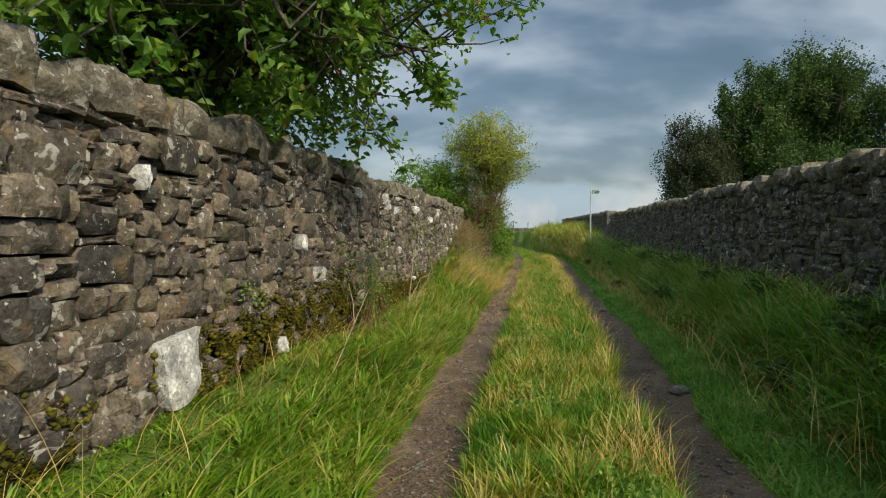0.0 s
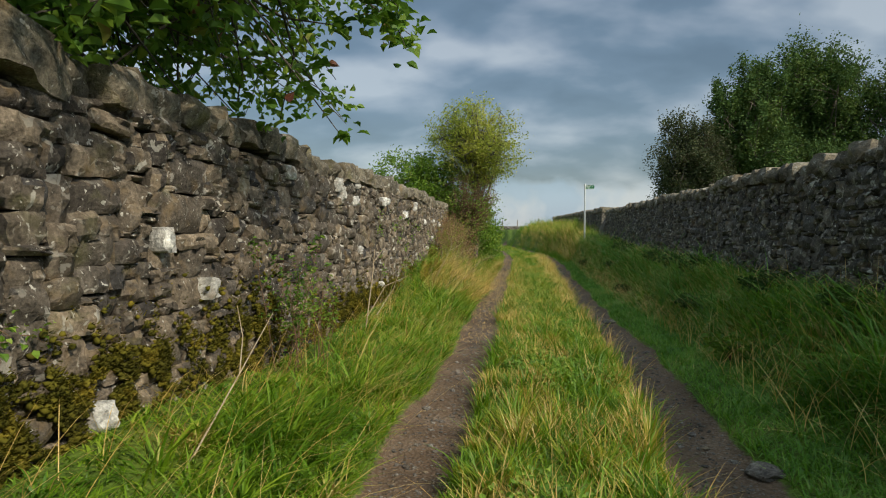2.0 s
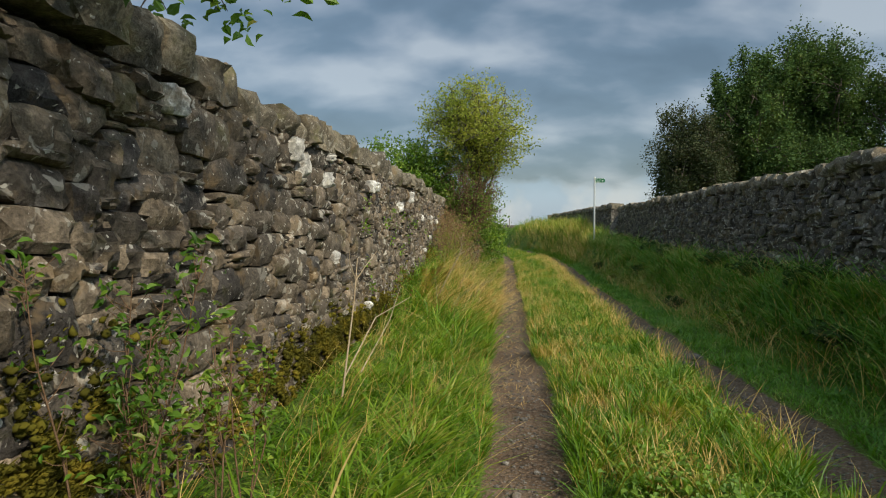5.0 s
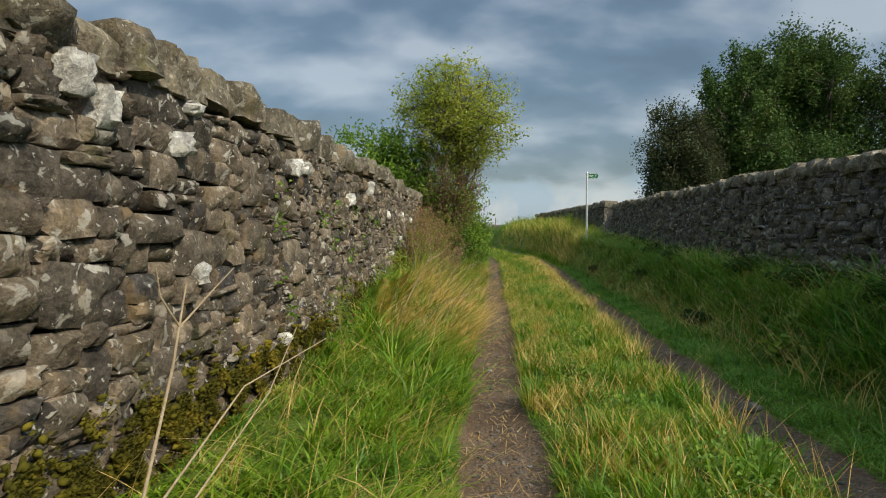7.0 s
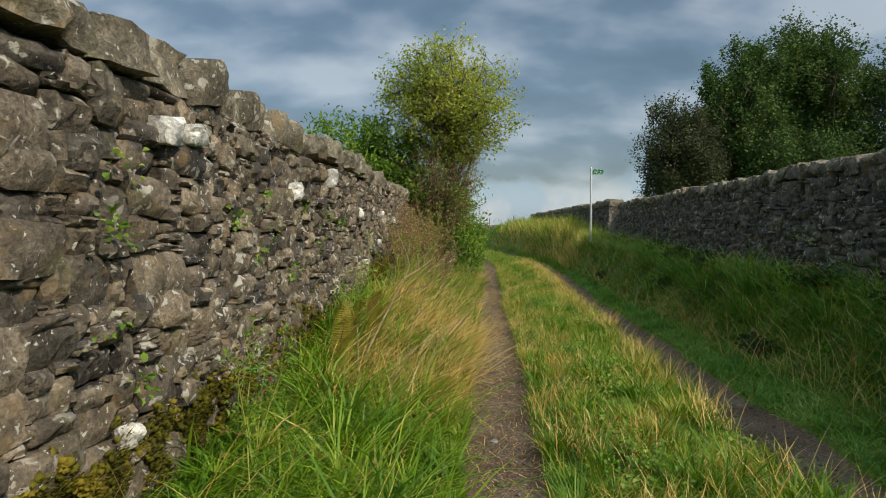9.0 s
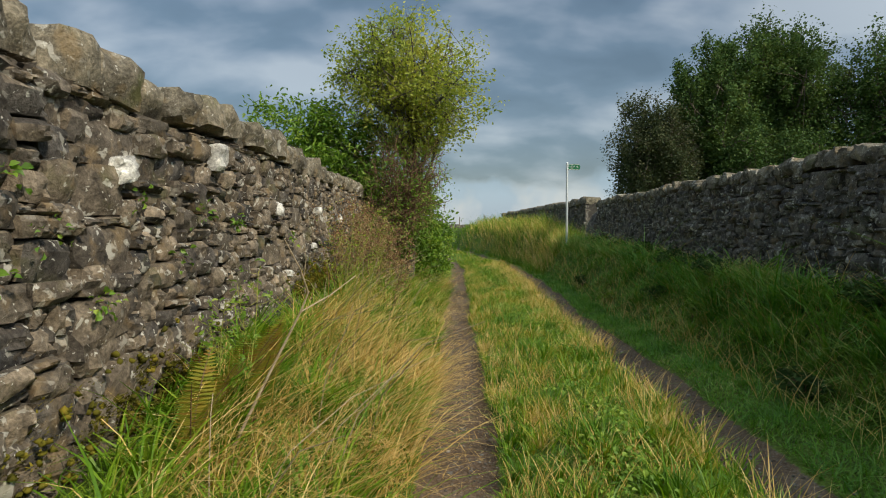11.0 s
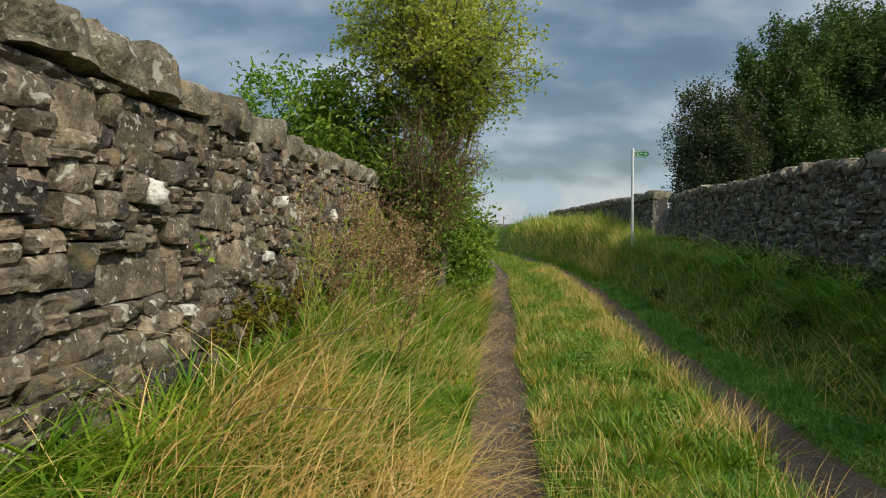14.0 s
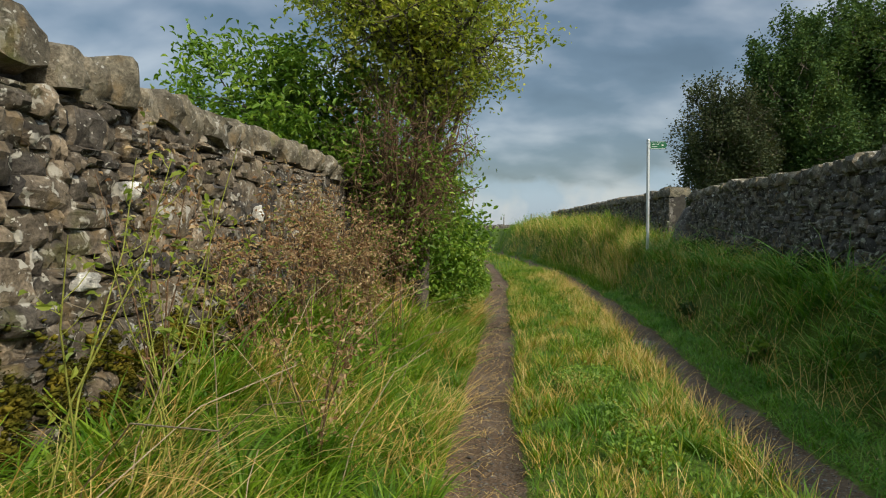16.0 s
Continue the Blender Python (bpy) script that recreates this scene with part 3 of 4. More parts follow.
def lay_grass():
    # strip between the wheel tracks: a short sward with taller tufts in it
    lo, hi = lambda y: rut_l(y) + 0.10, lambda y: rut_r(y) - 0.08
    x, y = spread(46000, 1.2, 34, lo, hi, 1.25)
    n = len(x)
    f = (x - rut_l(y)) / (rut_r(y) - rut_l(y))
    ln = (0.10 + 0.03 * smooth_noise(x, y, 0.33, 4) + 0.04 * step(0.55, 0.85, f)) * rng.uniform(0.55, 1.4, n)
    blades("grass_strip", x, y, np.maximum(ln, 0.04), rng.uniform(0.005, 0.010, n), rng.uniform(0.05, 0.8, n), rng.uniform(0.1, 0.7, n), rng.uniform(0.05, 0.5, n), rng.uniform(0, 2 * np.pi, n), GRASS_MID, "short green and yellowing grass between the wheel tracks", levels=2)
    x, y, hd, size, out = tufts(44000, 26, 1.2, 34, lo, hi, 1.25, 0.055)
    n = len(x)
    f = (x - rut_l(y)) / (rut_r(y) - rut_l(y))
    ln = (0.15 + 0.08 * step(0.5, 0.85, f)) * size * rng.uniform(0.55, 1.3, n)
    blades("grass_tufts", x, y, np.clip(ln, 0.05, 0.28), rng.uniform(0.006, 0.013, n), 0.1 + 0.4 * out * rng.uniform(0.3, 1.2, n), rng.uniform(0.1, 0.6, n), rng.uniform(0.05, 0.5, n), hd, GRASS_MID, "tufts of taller grass between the wheel tracks")
    # left verge
    lo, hi = lambda y: wall_l(y) - 0.02, lambda y: rut_l(y) - 0.12
    x, y = spread(36000, 1.0, 34, lo, hi, 1.25)
    n = len(x)
    f = (x - wall_l(y)) / (rut_l(y) - wall_l(y))
    ln = (0.15 + 0.05 * smooth_noise(x, y, 0.4, 9)) * (1 - 0.75 * (1 - step(0.1, 0.55, f)) * (1 - step(9.5, 12, y))) * (1.05 - 0.6 * step(0.6, 1.0, f)) * rng.uniform(0.5, 1.35, n)
    blades("grass_verge", x, y, np.maximum(ln, 0.05), rng.uniform(0.006, 0.012, n), rng.uniform(0.05, 0.9, n), rng.uniform(0.2, 0.9, n), rng.uniform(0.15, 0.75, n), rng.uniform(0, 2 * np.pi, n), GRASS_LEFT, "green grass on the sunlit verge", levels=2)
    x, y, hd, size, out = tufts(40000, 30, 1.0, 34, lo, hi, 1.3, 0.075)
    n = len(x)
    f = (x - wall_l(y)) / (rut_l(y) - wall_l(y))
    ln = (0.22 + 0.07 * step(10, 12, y)) * size * (1 - 0.75 * (1 - step(0.1, 0.55, f)) * (1 - step(9.5, 12, y))) * (1.05 - 0.6 * step(0.6, 1.0, f)) * rng.uniform(0.5, 1.3, n)
    blades("verge_tufts", x, y, np.maximum(ln, 0.04), rng.uniform(0.008, 0.017, n), 0.1 + 0.5 * out * rng.uniform(0.3, 1.2, n), rng.uniform(0.2, 0.9, n), rng.uniform(0.15, 0.7, n), hd + 0.5 * np.sin(-hd), GRASS_LEFT, "long lush tufts of grass on the sunlit verge")
    # right verge and bank
    lo, hi = lambda y: rut_r(y) + 0.10, lambda y: wall_r(y) + 0.05
    x, y = spread(40000, 2.0, 31, lo, hi, 1.15)
    n = len(x)
    f = (x - rut_r(y)) / (wall_r(y) - rut_r(y))
    ln = (0.07 + 0.15 * step(0.42, 0.8, f)) * (1 + 0.4 * smooth_noise(x, y, 0.45, 12)) * rng.uniform(0.5, 1.4, n)
    blades("grass_bank", x, y, np.maximum(ln, 0.04), rng.uniform(0.007, 0.014, n), rng.uniform(0.05, 0.9, n), rng.uniform(0.2, 0.9, n), rng.uniform(0.15, 0.75, n), rng.uniform(0, 2 * np.pi, n), GRASS_RIGHT, "dark green grass on the shaded bank", levels=2)
    x, y, hd, size, out = tufts(36000, 36, 2.0, 31, lambda y: rut_r(y) + 0.55, hi, 1.2, 0.10)
    n = len(x)
    f = (x - rut_r(y)) / (wall_r(y) - rut_r(y))
    ln = (0.08 + 0.36 * step(0.4, 0.7, f) * (1 - 0.35 * step(0.75, 1.0, f))) * size * rng.uniform(0.5, 1.3, n)
    blades("bank_tussocks", x, y, np.maximum(ln, 0.05), rng.uniform(0.009, 0.018, n), 0.08 + 0.45 * out * rng.uniform(0.3, 1.2, n), rng.uniform(0.4, 1.1, n), rng.uniform(0.25, 0.85, n), hd, GRASS_RIGHT, "tall green tussocks on the shaded bank")
    x, y = spread(30000, 2.0, 30, lambda y: rut_r(y) + 0.12, lambda y: rut_r(y) + 0.85, 1.3)
    n = len(x)
    blades("grass_edge", x, y, (0.085 + 0.04 * smooth_noise(x, y, 0.3, 17)) * rng.uniform(0.5, 1.5, n), rng.uniform(0.006, 0.013, n), rng.uniform(0.05, 0.8, n), rng.uniform(0.1, 0.7, n), rng.uniform(0.05, 0.5, n), rng.uniform(0, 6.28, n), GRASS_RIGHT, "short green grass along the shaded wheel track", levels=2)
    # the bank past the sign and the lane's far part
    x, y = spread(16000, 28, 48, lambda y: rut_r(y) + 0.3, lambda y: 4.2 + 0 * y)
    n = len(x)
    f = np.clip((x - rut_r(y)) / 1.6, 0, 1)
    blades("grass_far_bank", x, y, (0.14 + 0.45 * f) * (1 + 0.5 * smooth_noise(x, y, 0.6, 15)) * rng.uniform(0.5, 1.4, n), rng.uniform(0.008, 0.016, n), rng.uniform(0.05, 0.4, n), rng.uniform(0.1, 0.5, n), rng.uniform(0.05, 0.4, n), rng.uniform(0, 6.28, n), GRASS_LEFT, "tall yellow-green grass on the far bank", levels=2)
    x, y = spread(16000, 33, 66, lambda y: rut_l(y) - 2.2, lambda y: rut_r(y) + 0.5)
    n = len(x)
    blades("grass_far_lane", x, y, 0.16 * rng.uniform(0.5, 1.6, n), rng.uniform(0.01, 0.02, n), rng.uniform(0.05, 0.4, n), rng.uniform(0.1, 0.5, n), rng.uniform(0.05, 0.4, n), rng.uniform(0, 6.28, n), GRASS_MID, "green grass far along the lane", levels=2)
    x, y = spread(5000, 28, 46, lambda y: rut_r(y) + 0.5, lambda y: 4.2 + 0 * y)
    n = len(x)
    blades("straw_far_bank", x, y, rng.uniform(0.35, 0.8, n) * (1 + 0.4 * smooth_noise(x, y, 0.6, 15)), rng.uniform(0.006, 0.012, n), rng.uniform(0.05, 0.5, n), rng.uniform(0.1, 0.6, n), rng.uniform(0.05, 0.4, n), rng.uniform(0, 6.28, n), GRASS_DRY, "tall bleached grass on the far bank", levels=2)
    # straw
    x, y = spread(30000, 11.8, 25, lambda y: wall_l(y) + 0.25, lambda y: rut_l(y) - 0.22)
    keep = (smooth_noise(x, y, 0.9, 20) + 0.75 * step(12.4, 13.4, y) - 0.3 - 0.75 * step(15.0, 17.5, y)) > rng.uniform(-0.5, 0.7, len(x))
    x, y = x[keep], y[keep]
    n = len(x)
    blades("straw_verge", x, y, 0.2 + 0.5 * rng.random(n) ** 2, rng.uniform(0.0035, 0.008, n), rng.uniform(0.1, 1.1, n), rng.uniform(0.1, 0.8, n), rng.uniform(0.05, 0.8, n), rng.normal(-0.3, 1.3, n), GRASS_DRY, "tall bleached dead grass by the wall")
    x, y = spread(1500, 1.5, 10.5, lambda y: wall_l(y) + 0.1, lambda y: rut_l(y) - 0.2)
    n = len(x)
    blades("straw_thin", x, y, rng.uniform(0.2, 0.55, n), rng.uniform(0.002, 0.0045, n), rng.uniform(0.2, 1.0, n), rng.uniform(0.1, 0.6, n), rng.uniform(0.1, 0.6, n), rng.normal(-0.3, 1.1, n), GRASS_DRY, "scattered dead grass stems in the verge", levels=4)
    x, y = spread(34000, 1.5, 32, lambda y: rut_l(y) + 0.2, lambda y: rut_r(y) - 0.1)
    keep = 1.4 * smooth_noise(x, y, 0.36, 22) + 0.05 + 0.5 * step(0.6, 0.9, (x - rut_l(y)) / (rut_r(y) - rut_l(y))) > rng.uniform(-0.1, 0.9, len(x))
    x, y = x[keep], y[keep]
    n = len(x)
    blades("straw_strip", x, y, rng.uniform(0.10, 0.24, n) + 0.14 * step(0.55, 0.85, (x - rut_l(y)) / (rut_r(y) - rut_l(y))), rng.uniform(0.003, 0.006, n), rng.uniform(0.05, 0.6, n), rng.uniform(0.1, 0.5, n), rng.uniform(0.0, 0.3, n), rng.uniform(0, 6.28, n), GRASS_DRY, "bleached grass stems between the wheel tracks", levels=3)
    x, y = spread(4200, 3, 30, lambda y: rut_r(y) + 0.6, lambda y: wall_r(y) - 0.1)
    n = len(x)
    blades("straw_bank", x, y, rng.uniform(0.25, 0.65, n), rng.uniform(0.003, 0.006, n), rng.uniform(0.1, 0.8, n), rng.uniform(0.2, 0.8, n), rng.uniform(0.1, 0.5, n), rng.uniform(0, 6.28, n), GRASS_DRY, "pale seeding grass stems on the bank", levels=4)
    # dead litter lying on the left track
    x = rut_l(yy := rng.uniform(9, 24, 1500)) + rng.normal(0, 0.2, 1500)
    n = len(x)
    blades("straw_litter", x, yy, rng.uniform(0.05, 0.16, n), rng.uniform(0.002, 0.004, n), np.full(n, 1.0), np.full(n, 0.0), np.full(n, 0.97), rng.uniform(0, 6.28, n), GRASS_DRY, "dead grass litter lying on the track", "litter", levels=2, z=gz(x, yy) + 0.012)


def leaf_arrays(centres, size, aspect=0.55, up=0.3, fold=0.18, seed=1):
    """Pointed, folded leaves at the centres, turned at random."""
    r = np.random.default_rng(seed)
    n = len(centres)
    d = r.normal(0, 1, (n, 3)) * (1, 1, 0.6) - (0, 0, 0.25)
    d /= np.linalg.norm(d, axis=1)[:, None]
    nn = r.normal(0, 0.7, (n, 3)) + (0, 0, up * 3)
    s = np.cross(d, nn)
    s /= np.linalg.norm(s, axis=1)[:, None] + 1e-9
    u = np.cross(s, d)
    L = (size * r.uniform(0.65, 1.35, n))[:, None]
    W = L * aspect * 0.5
    p0, p3 = centres - d * L * 0.5, centres + d * L * 0.5 - u * L * 0.08
    m1, m2 = centres - d * L * 0.12 + u * L * fold * 0.3, centres + d * L * 0.2 + u * L * fold * 0.2
    V = np.stack([p0, m1 - s * W + u * L * fold, m2 - s * W * 0.8 + u * L * fold, p3, m2 + s * W * 0.8 + u * L * fold, m1 + s * W + u * L * fold, (m1 + m2) / 2], 1)
    b = (np.arange(n) * 7)[:, None]
    F = np.concatenate([b + np.array(t) for t in ((0, 6, 1), (1, 6, 2), (2, 6, 3), (3, 6, 4), (4, 6, 5), (5, 6, 0))])
    return V.reshape(-1, 3), F


def far_leaf_arrays(centres, size, aspect=0.6, seed=1):
    """Plain four-cornered leaves, folded along the middle, for crowns far off."""
    r = np.random.default_rng(seed)
    n = len(centres)
    d = r.normal(0, 1, (n, 3)) * (1, 1, 0.7) - (0, 0, 0.2)
    d /= np.linalg.norm(d, axis=1)[:, None]
    s = np.cross(d, r.normal(0, 0.7, (n, 3)) + (0, 0, 0.9))
    s /= np.linalg.norm(s, axis=1)[:, None] + 1e-9
    u = np.cross(s, d)
    L = (size * r.uniform(0.6, 1.4, n))[:, None]
    W = L * aspect * 0.5
    V = np.stack([centres - d * L * 0.5, centres - s * W + u * L * 0.15, centres + d * L * 0.5, centres + s * W + u * L * 0.15], 1)
    b = (np.arange(n) * 4)[:, None]
    return V.reshape(-1, 3), np.concatenate([b + np.array((0, 2, 1)), b + np.array((0, 3, 2))])


def tree(name, label, base, trunk, crown, radii, limbs, twigs, leaves, size, mat, clump=0.25, seed=1, trunk_r=0.12, bark=BARK, low=None, shell=0.5, category="tree", spray=0.5, aspect=0.55, far=False):
    """A trunk to the point `trunk`, limbs into the crown's ellipsoid, twigs off the limbs and leaves clumped round the twigs."""
    r = np.random.default_rng(seed)
    root = holder(name, base, label, category)
    B, T, C = np.zeros(3), np.array(trunk) - base, np.array(crown) - base
    R = np.array(radii)
    low = -1e9 if low is None else low - base[2]
    mids = [B, B + (T - B) * 0.35 + r.normal(0, 0.05, 3) * trunk_r * 4, B + (T - B) * 0.7 + r.normal(0, 0.05, 3) * trunk_r * 4, T]
    trunk_me = tubes("trunk", [(mids, [trunk_r * 1.25, trunk_r, trunk_r * 0.85, trunk_r * 0.6])], bark, 9)
    limb_list, twig_list, tips = [], [], []
    for i in range(limbs):
        d = r.normal(0, 1, 3)
        d /= np.linalg.norm(d)
        end = C + d * R * r.uniform(shell, 0.97)
        end[2] = max(end[2], low + 0.15)
        s = r.uniform(0.35, 1.0)
        a = B + (T - B) * s
        bow = a + (end - a) * 0.5 + np.array([0, 0, 0.18 * np.linalg.norm(end - a)]) + r.normal(0, 0.06, 3) * R
        q = [a, a * 0.55 + bow * 0.45 + r.normal(0, 0.02, 3) * R, bow, bow * 0.5 + end * 0.5 + r.normal(0, 0.05, 3) * R, end]
        r0 = trunk_r * r.uniform(0.28, 0.5)
        limb_list.append((q, [r0, r0 * 0.8, r0 * 0.6, r0 * 0.4, r0 * 0.15]))
        for k in range(twigs):
            g = r.integers(1, 4)
            h = r.random()
            st = np.array(q[g]) * (1 - h) + np.array(q[g + 1]) * h
            off = r.normal(0, 1, 3) * R * 0.22 + (st - C) * 0.22 * r.random()
            e2 = st + off
            q2 = ((e2 - C) / R)
            m = np.linalg.norm(q2)
            lim = 1.0 + 0.12 * math.sin(q2[0] * 5 + seed) * math.cos(q2[2] * 6 + q2[1] * 4)
            if m > lim:
                e2 = C + (e2 - C) * lim / m
            e2[2] = max(e2[2], low)
            twig_list.append(([st, (st + e2) / 2 + r.normal(0, 0.03, 3) * R, e2], [r0 * 0.22, r0 * 0.14, r0 * 0.05]))
            tips.append((st, e2))
    part("trunk", trunk_me, root)
    if category == "plant":
        part("branching", tubes("branching", limb_list, bark, 5), root, kind="stuff")
    else:
        for one in limb_list:
            part("limb", tubes("limb", [one], bark, 5), root)
    part("twig_tangle", tubes("twig_tangle", twig_list, bark, 3), root, kind="stuff")
    st, en = np.array([t[0] for t in tips]), np.array([t[1] for t in tips])
    weight = r.uniform(0.2, 1.8, len(tips))
    pick = r.choice(len(tips), leaves, p=weight / weight.sum())
    f = r.uniform(spray, 1.1, leaves)[:, None]
    pos = st[pick] * (1 - f) + en[pick] * f + r.normal(0, clump, (leaves, 3)) * np.minimum(1, R / R.max())
    pos = pos[pos[:, 2] > low - 0.1]
    shape = far_leaf_arrays(pos, size, aspect, seed) if far else leaf_arrays(pos, size, aspect, seed=seed)
    part("crown", mesh_np("crown", *shape, mat, False), root, kind="stuff")
    return root


lay_grass()

tree("hawthorn_tree", "leafy green tree leaning over the stone wall", (-3.3, 4.6, 0.35), (-2.9, 5.2, 3.6), (-2.25, 4.9, 4.1), (2.35, 4.2, 2.4), 66, 18, 36000, 0.095, LEAF_NEAR, 0.11, 3, 0.16, low=1.98, shell=0.45)
tree("ash_tree", "slender yellowing ash tree with bare lower twigs", (-0.95, 22.5, 0.0), (-0.72, 22.5, 4.2), (-0.85, 22.5, 4.3), (1.75, 1.55, 1.48), 56, 22, 23000, 0.075, LEAF_YELLOW, 0.09, 5, 0.09, shell=0.6, spray=0.55, far=True)
tree("elder_bush", "bright green elder bush behind the wall", (-3.0, 22.9, 0.3), (-3.0, 22.9, 2.2), (-3.0, 22.9, 2.4), (1.95, 1.6, 1.75), 34, 13, 17000, 0.11, LEAF_BRIGHT, 0.13, 6, 0.07, category="bush", aspect=0.4, shell=0.6)
tree("hedge_bush", "dense green bush at the foot of the ash", (-1.0, 23.4, 0.0), (-0.9, 23.4, 0.9), (-0.95, 23.4, 1.25), (1.05, 1.6, 1.4), 30, 11, 13000, 0.085, LEAF_BRIGHT, 0.13, 8, 0.05, low=-0.15, category="bush", shell=0.6)
tree("thicket", "tangled bare twigs round the ash trunk", (-1.2, 22.1, 0.1), (-1.15, 22.1, 1.6), (-1.1, 22.1, 2.2), (1.1, 0.9, 1.45), 84, 24, 4200, 0.065, LEAF_BRIGHT, 0.1, 9, 0.06, BROWNSTEM, low=0.2, category="bush", far=True)
tree("thorn_tree", "round dark thorn tree in the field", (17.1, 59.0, 0.4), (17.1, 59.0, 5.0), (17.1, 59.0, 6.1), (4.1, 3.9, 6.0), 60, 16, 62000, 0.19, LEAF_PURPLE, 0.34, 12, 0.3, low=1.2, shell=0.7, aspect=0.7, far=True)
tree("sycamore_tree", "tall dark green sycamore in the field", (22.6, 61.0, 0.4), (22.6, 61.0, 9.0), (22.6, 61.0, 9.0), (4.4, 4.3, 8.0), 50, 14, 76000, 0.23, LEAF_DARK, 0.42, 13, 0.4, low=1.2, shell=0.7, aspect=0.75, far=True)
tree("sycamore_tree", "broad dark green sycamore behind the others", (30.2, 65.0, 0.4), (30.2, 65.0, 10.0), (30.2, 65.0, 10.4), (6.8, 5.2, 9.6), 60, 15, 92000, 0.25, LEAF_DARK, 0.5, 14, 0.45, low=1.2, shell=0.7, aspect=0.75, far=True)
tree("sycamore_tree", "dark green sycamore at the clump's edge", (38.5, 62.0, 0.4), (38.5, 62.0, 9.0), (38.5, 62.0, 9.4), (6.2, 4.8, 8.4), 44, 13, 36000, 0.25, LEAF_DARK, 0.5, 15, 0.4, low=1.2, shell=0.7, aspect=0.75, far=True)
tree("sycamore_tree", "low dark tree filling the clump", (26.5, 58.0, 0.4), (26.5, 58.0, 4.0), (26.5, 58.0, 5.4), (4.8, 3.4, 5.0), 36, 11, 26000, 0.23, LEAF_DARK, 0.45, 16, 0.3, low=1.0, shell=0.7, aspect=0.75, far=True)


def finger_sign():
    x, y = 3.50, 27.8
    z0 = float(gz(x, y)) - 0.1
    root = holder("signpost", (x, y, z0), "galvanised footpath post with a green finger sign", "signpost")
    h = 3.13 - z0
    part("pole", tubes("pole", [([(0, 0, 0), (0, 0, h * 0.5), (0, 0, h)], [0.034] * 3)], STEEL, 14), root, "galvanised steel pole")
    part("cap", tubes("cap", [([(0, 0, h - 0.004), (0, 0, h + 0.02), (0, 0, h + 0.03)], [0.037, 0.037, 0.004])], STEEL, 14), root)

    def slab(name, x0, x1, z0, z1, y0, y1, mat, parent, label="", point=0.0):
        pts = [(x0, z0), (x1 - point, z0), (x1, (z0 + z1) / 2), (x1 - point, z1), (x0, z1)] if point else [(x0, z0), (x1, z0), (x1, z1), (x0, z1)]
        bm = bmesh.new()
        f = bm.faces.new([bm.verts.new((a, y0, b)) for a, b in pts])
        e = bmesh.ops.extrude_face_region(bm, geom=[f])
        bmesh.ops.translate(bm, verts=[v for v in e["geom"] if isinstance(v, bmesh.types.BMVert)], vec=(0, y1 - y0, 0))
        bmesh.ops.recalc_face_normals(bm, faces=bm.faces[:])
        me = bpy.data.meshes.new(name)
        bm.to_mesh(me)
        bm.free()
        me.materials.append(mat)
        return part(name, me, parent, label)

    blade = slab("sign_blade", 0.03, 0.40, h - 0.20, h - 0.03, -0.012, 0.0, SIGN_GREEN, root, "green enamel finger board", 0.05)
    for a, b, c, d in ((0.045, 0.35, h - 0.048, h - 0.042), (0.045, 0.35, h - 0.188, h - 0.182), (0.045, 0.051, h - 0.188, h - 0.042)):
        slab("border", a, b, c, d, -0.016, -0.0125, SIGN_WHITE, blade)
    for a, b, c, d in ((0.08, 0.15, -0.098, -0.088), (0.165, 0.23, -0.098, -0.088), (0.08, 0.19, -0.145, -0.136)):
        slab("lettering", a, b, h + c, h + d, -0.016, -0.0125, SIGN_WHITE, blade, "white illegible lettering")
    slab("arrow", 0.29, 0.34, h - 0.135, h - 0.095, -0.016, -0.0125, SIGN_WHITE, blade, "white arrow head", 0.06)
    for dz in (0.06, 0.17):
        part("clip", tubes("clip", [([(0, 0, h - dz - 0.012), (0, 0, h - dz + 0.012)], [0.040, 0.040])], STEEL, 14), root)


finger_sign()


def fence_post(x, y, h):
    z = float(gz(x, y))
    root = holder("fence_post", (x, y, z - 0.1), "weathered wooden fence post by the lane", "post", "fence posts far along the lane")
    part("stake", tubes("stake", [([(0, 0, 0), (0.01, 0, h * 0.6), (0.02, 0, h + 0.1)], [0.05, 0.045, 0.04])], WOOD, 8), root)


for x, y in ((1.6, 66.0), (3.6, 62.0), (0.0, 68.5)):
    fence_post(x, y, 1.35)


def boulder(x, y, size, seed, label, squash=0.7, mat=COPE):
    r = np.random.default_rng(seed)
    bm = bmesh.new()
    bmesh.ops.create_icosphere(bm, subdivisions=3, radius=1.0)
    for v in bm.verts:
        d = noise.noise(v.co * 1.3 + Vector((seed, 0, 0))) * 0.35 + noise.noise(v.co * 3 + Vector((0, seed, 0))) * 0.12
        v.co *= 1 + d
        v.co.z = max(v.co.z * squash, -0.4)
        v.co *= size
    me = bpy.data.meshes.new("boulder")
    bm.to_mesh(me)
    bm.free()
    me.materials.append(mat)
    ob = tagged(new("boulder", me), label, "rock")
    ob.matrix_world = pose(x, y, float(gz(x, y)) + 0.15 * size, 0, 0, r.uniform(0, 360))


boulder(1.95, 22.15, 0.13, 3, "flat pale rock beside the wheel track", 0.5, PEBBLE)
boulder(1.42, 5.2, 0.10, 4, "small flat rock at the track's edge", 0.4, PEBBLE)
boulder(1.62, 11.0, 0.09, 6, "small rock in the worn track", 0.4, PEBBLE)
boulder(4.52, 27.95, 0.38, 8, "rounded boulder at the broken wall's end", 2.2, STONE_R)


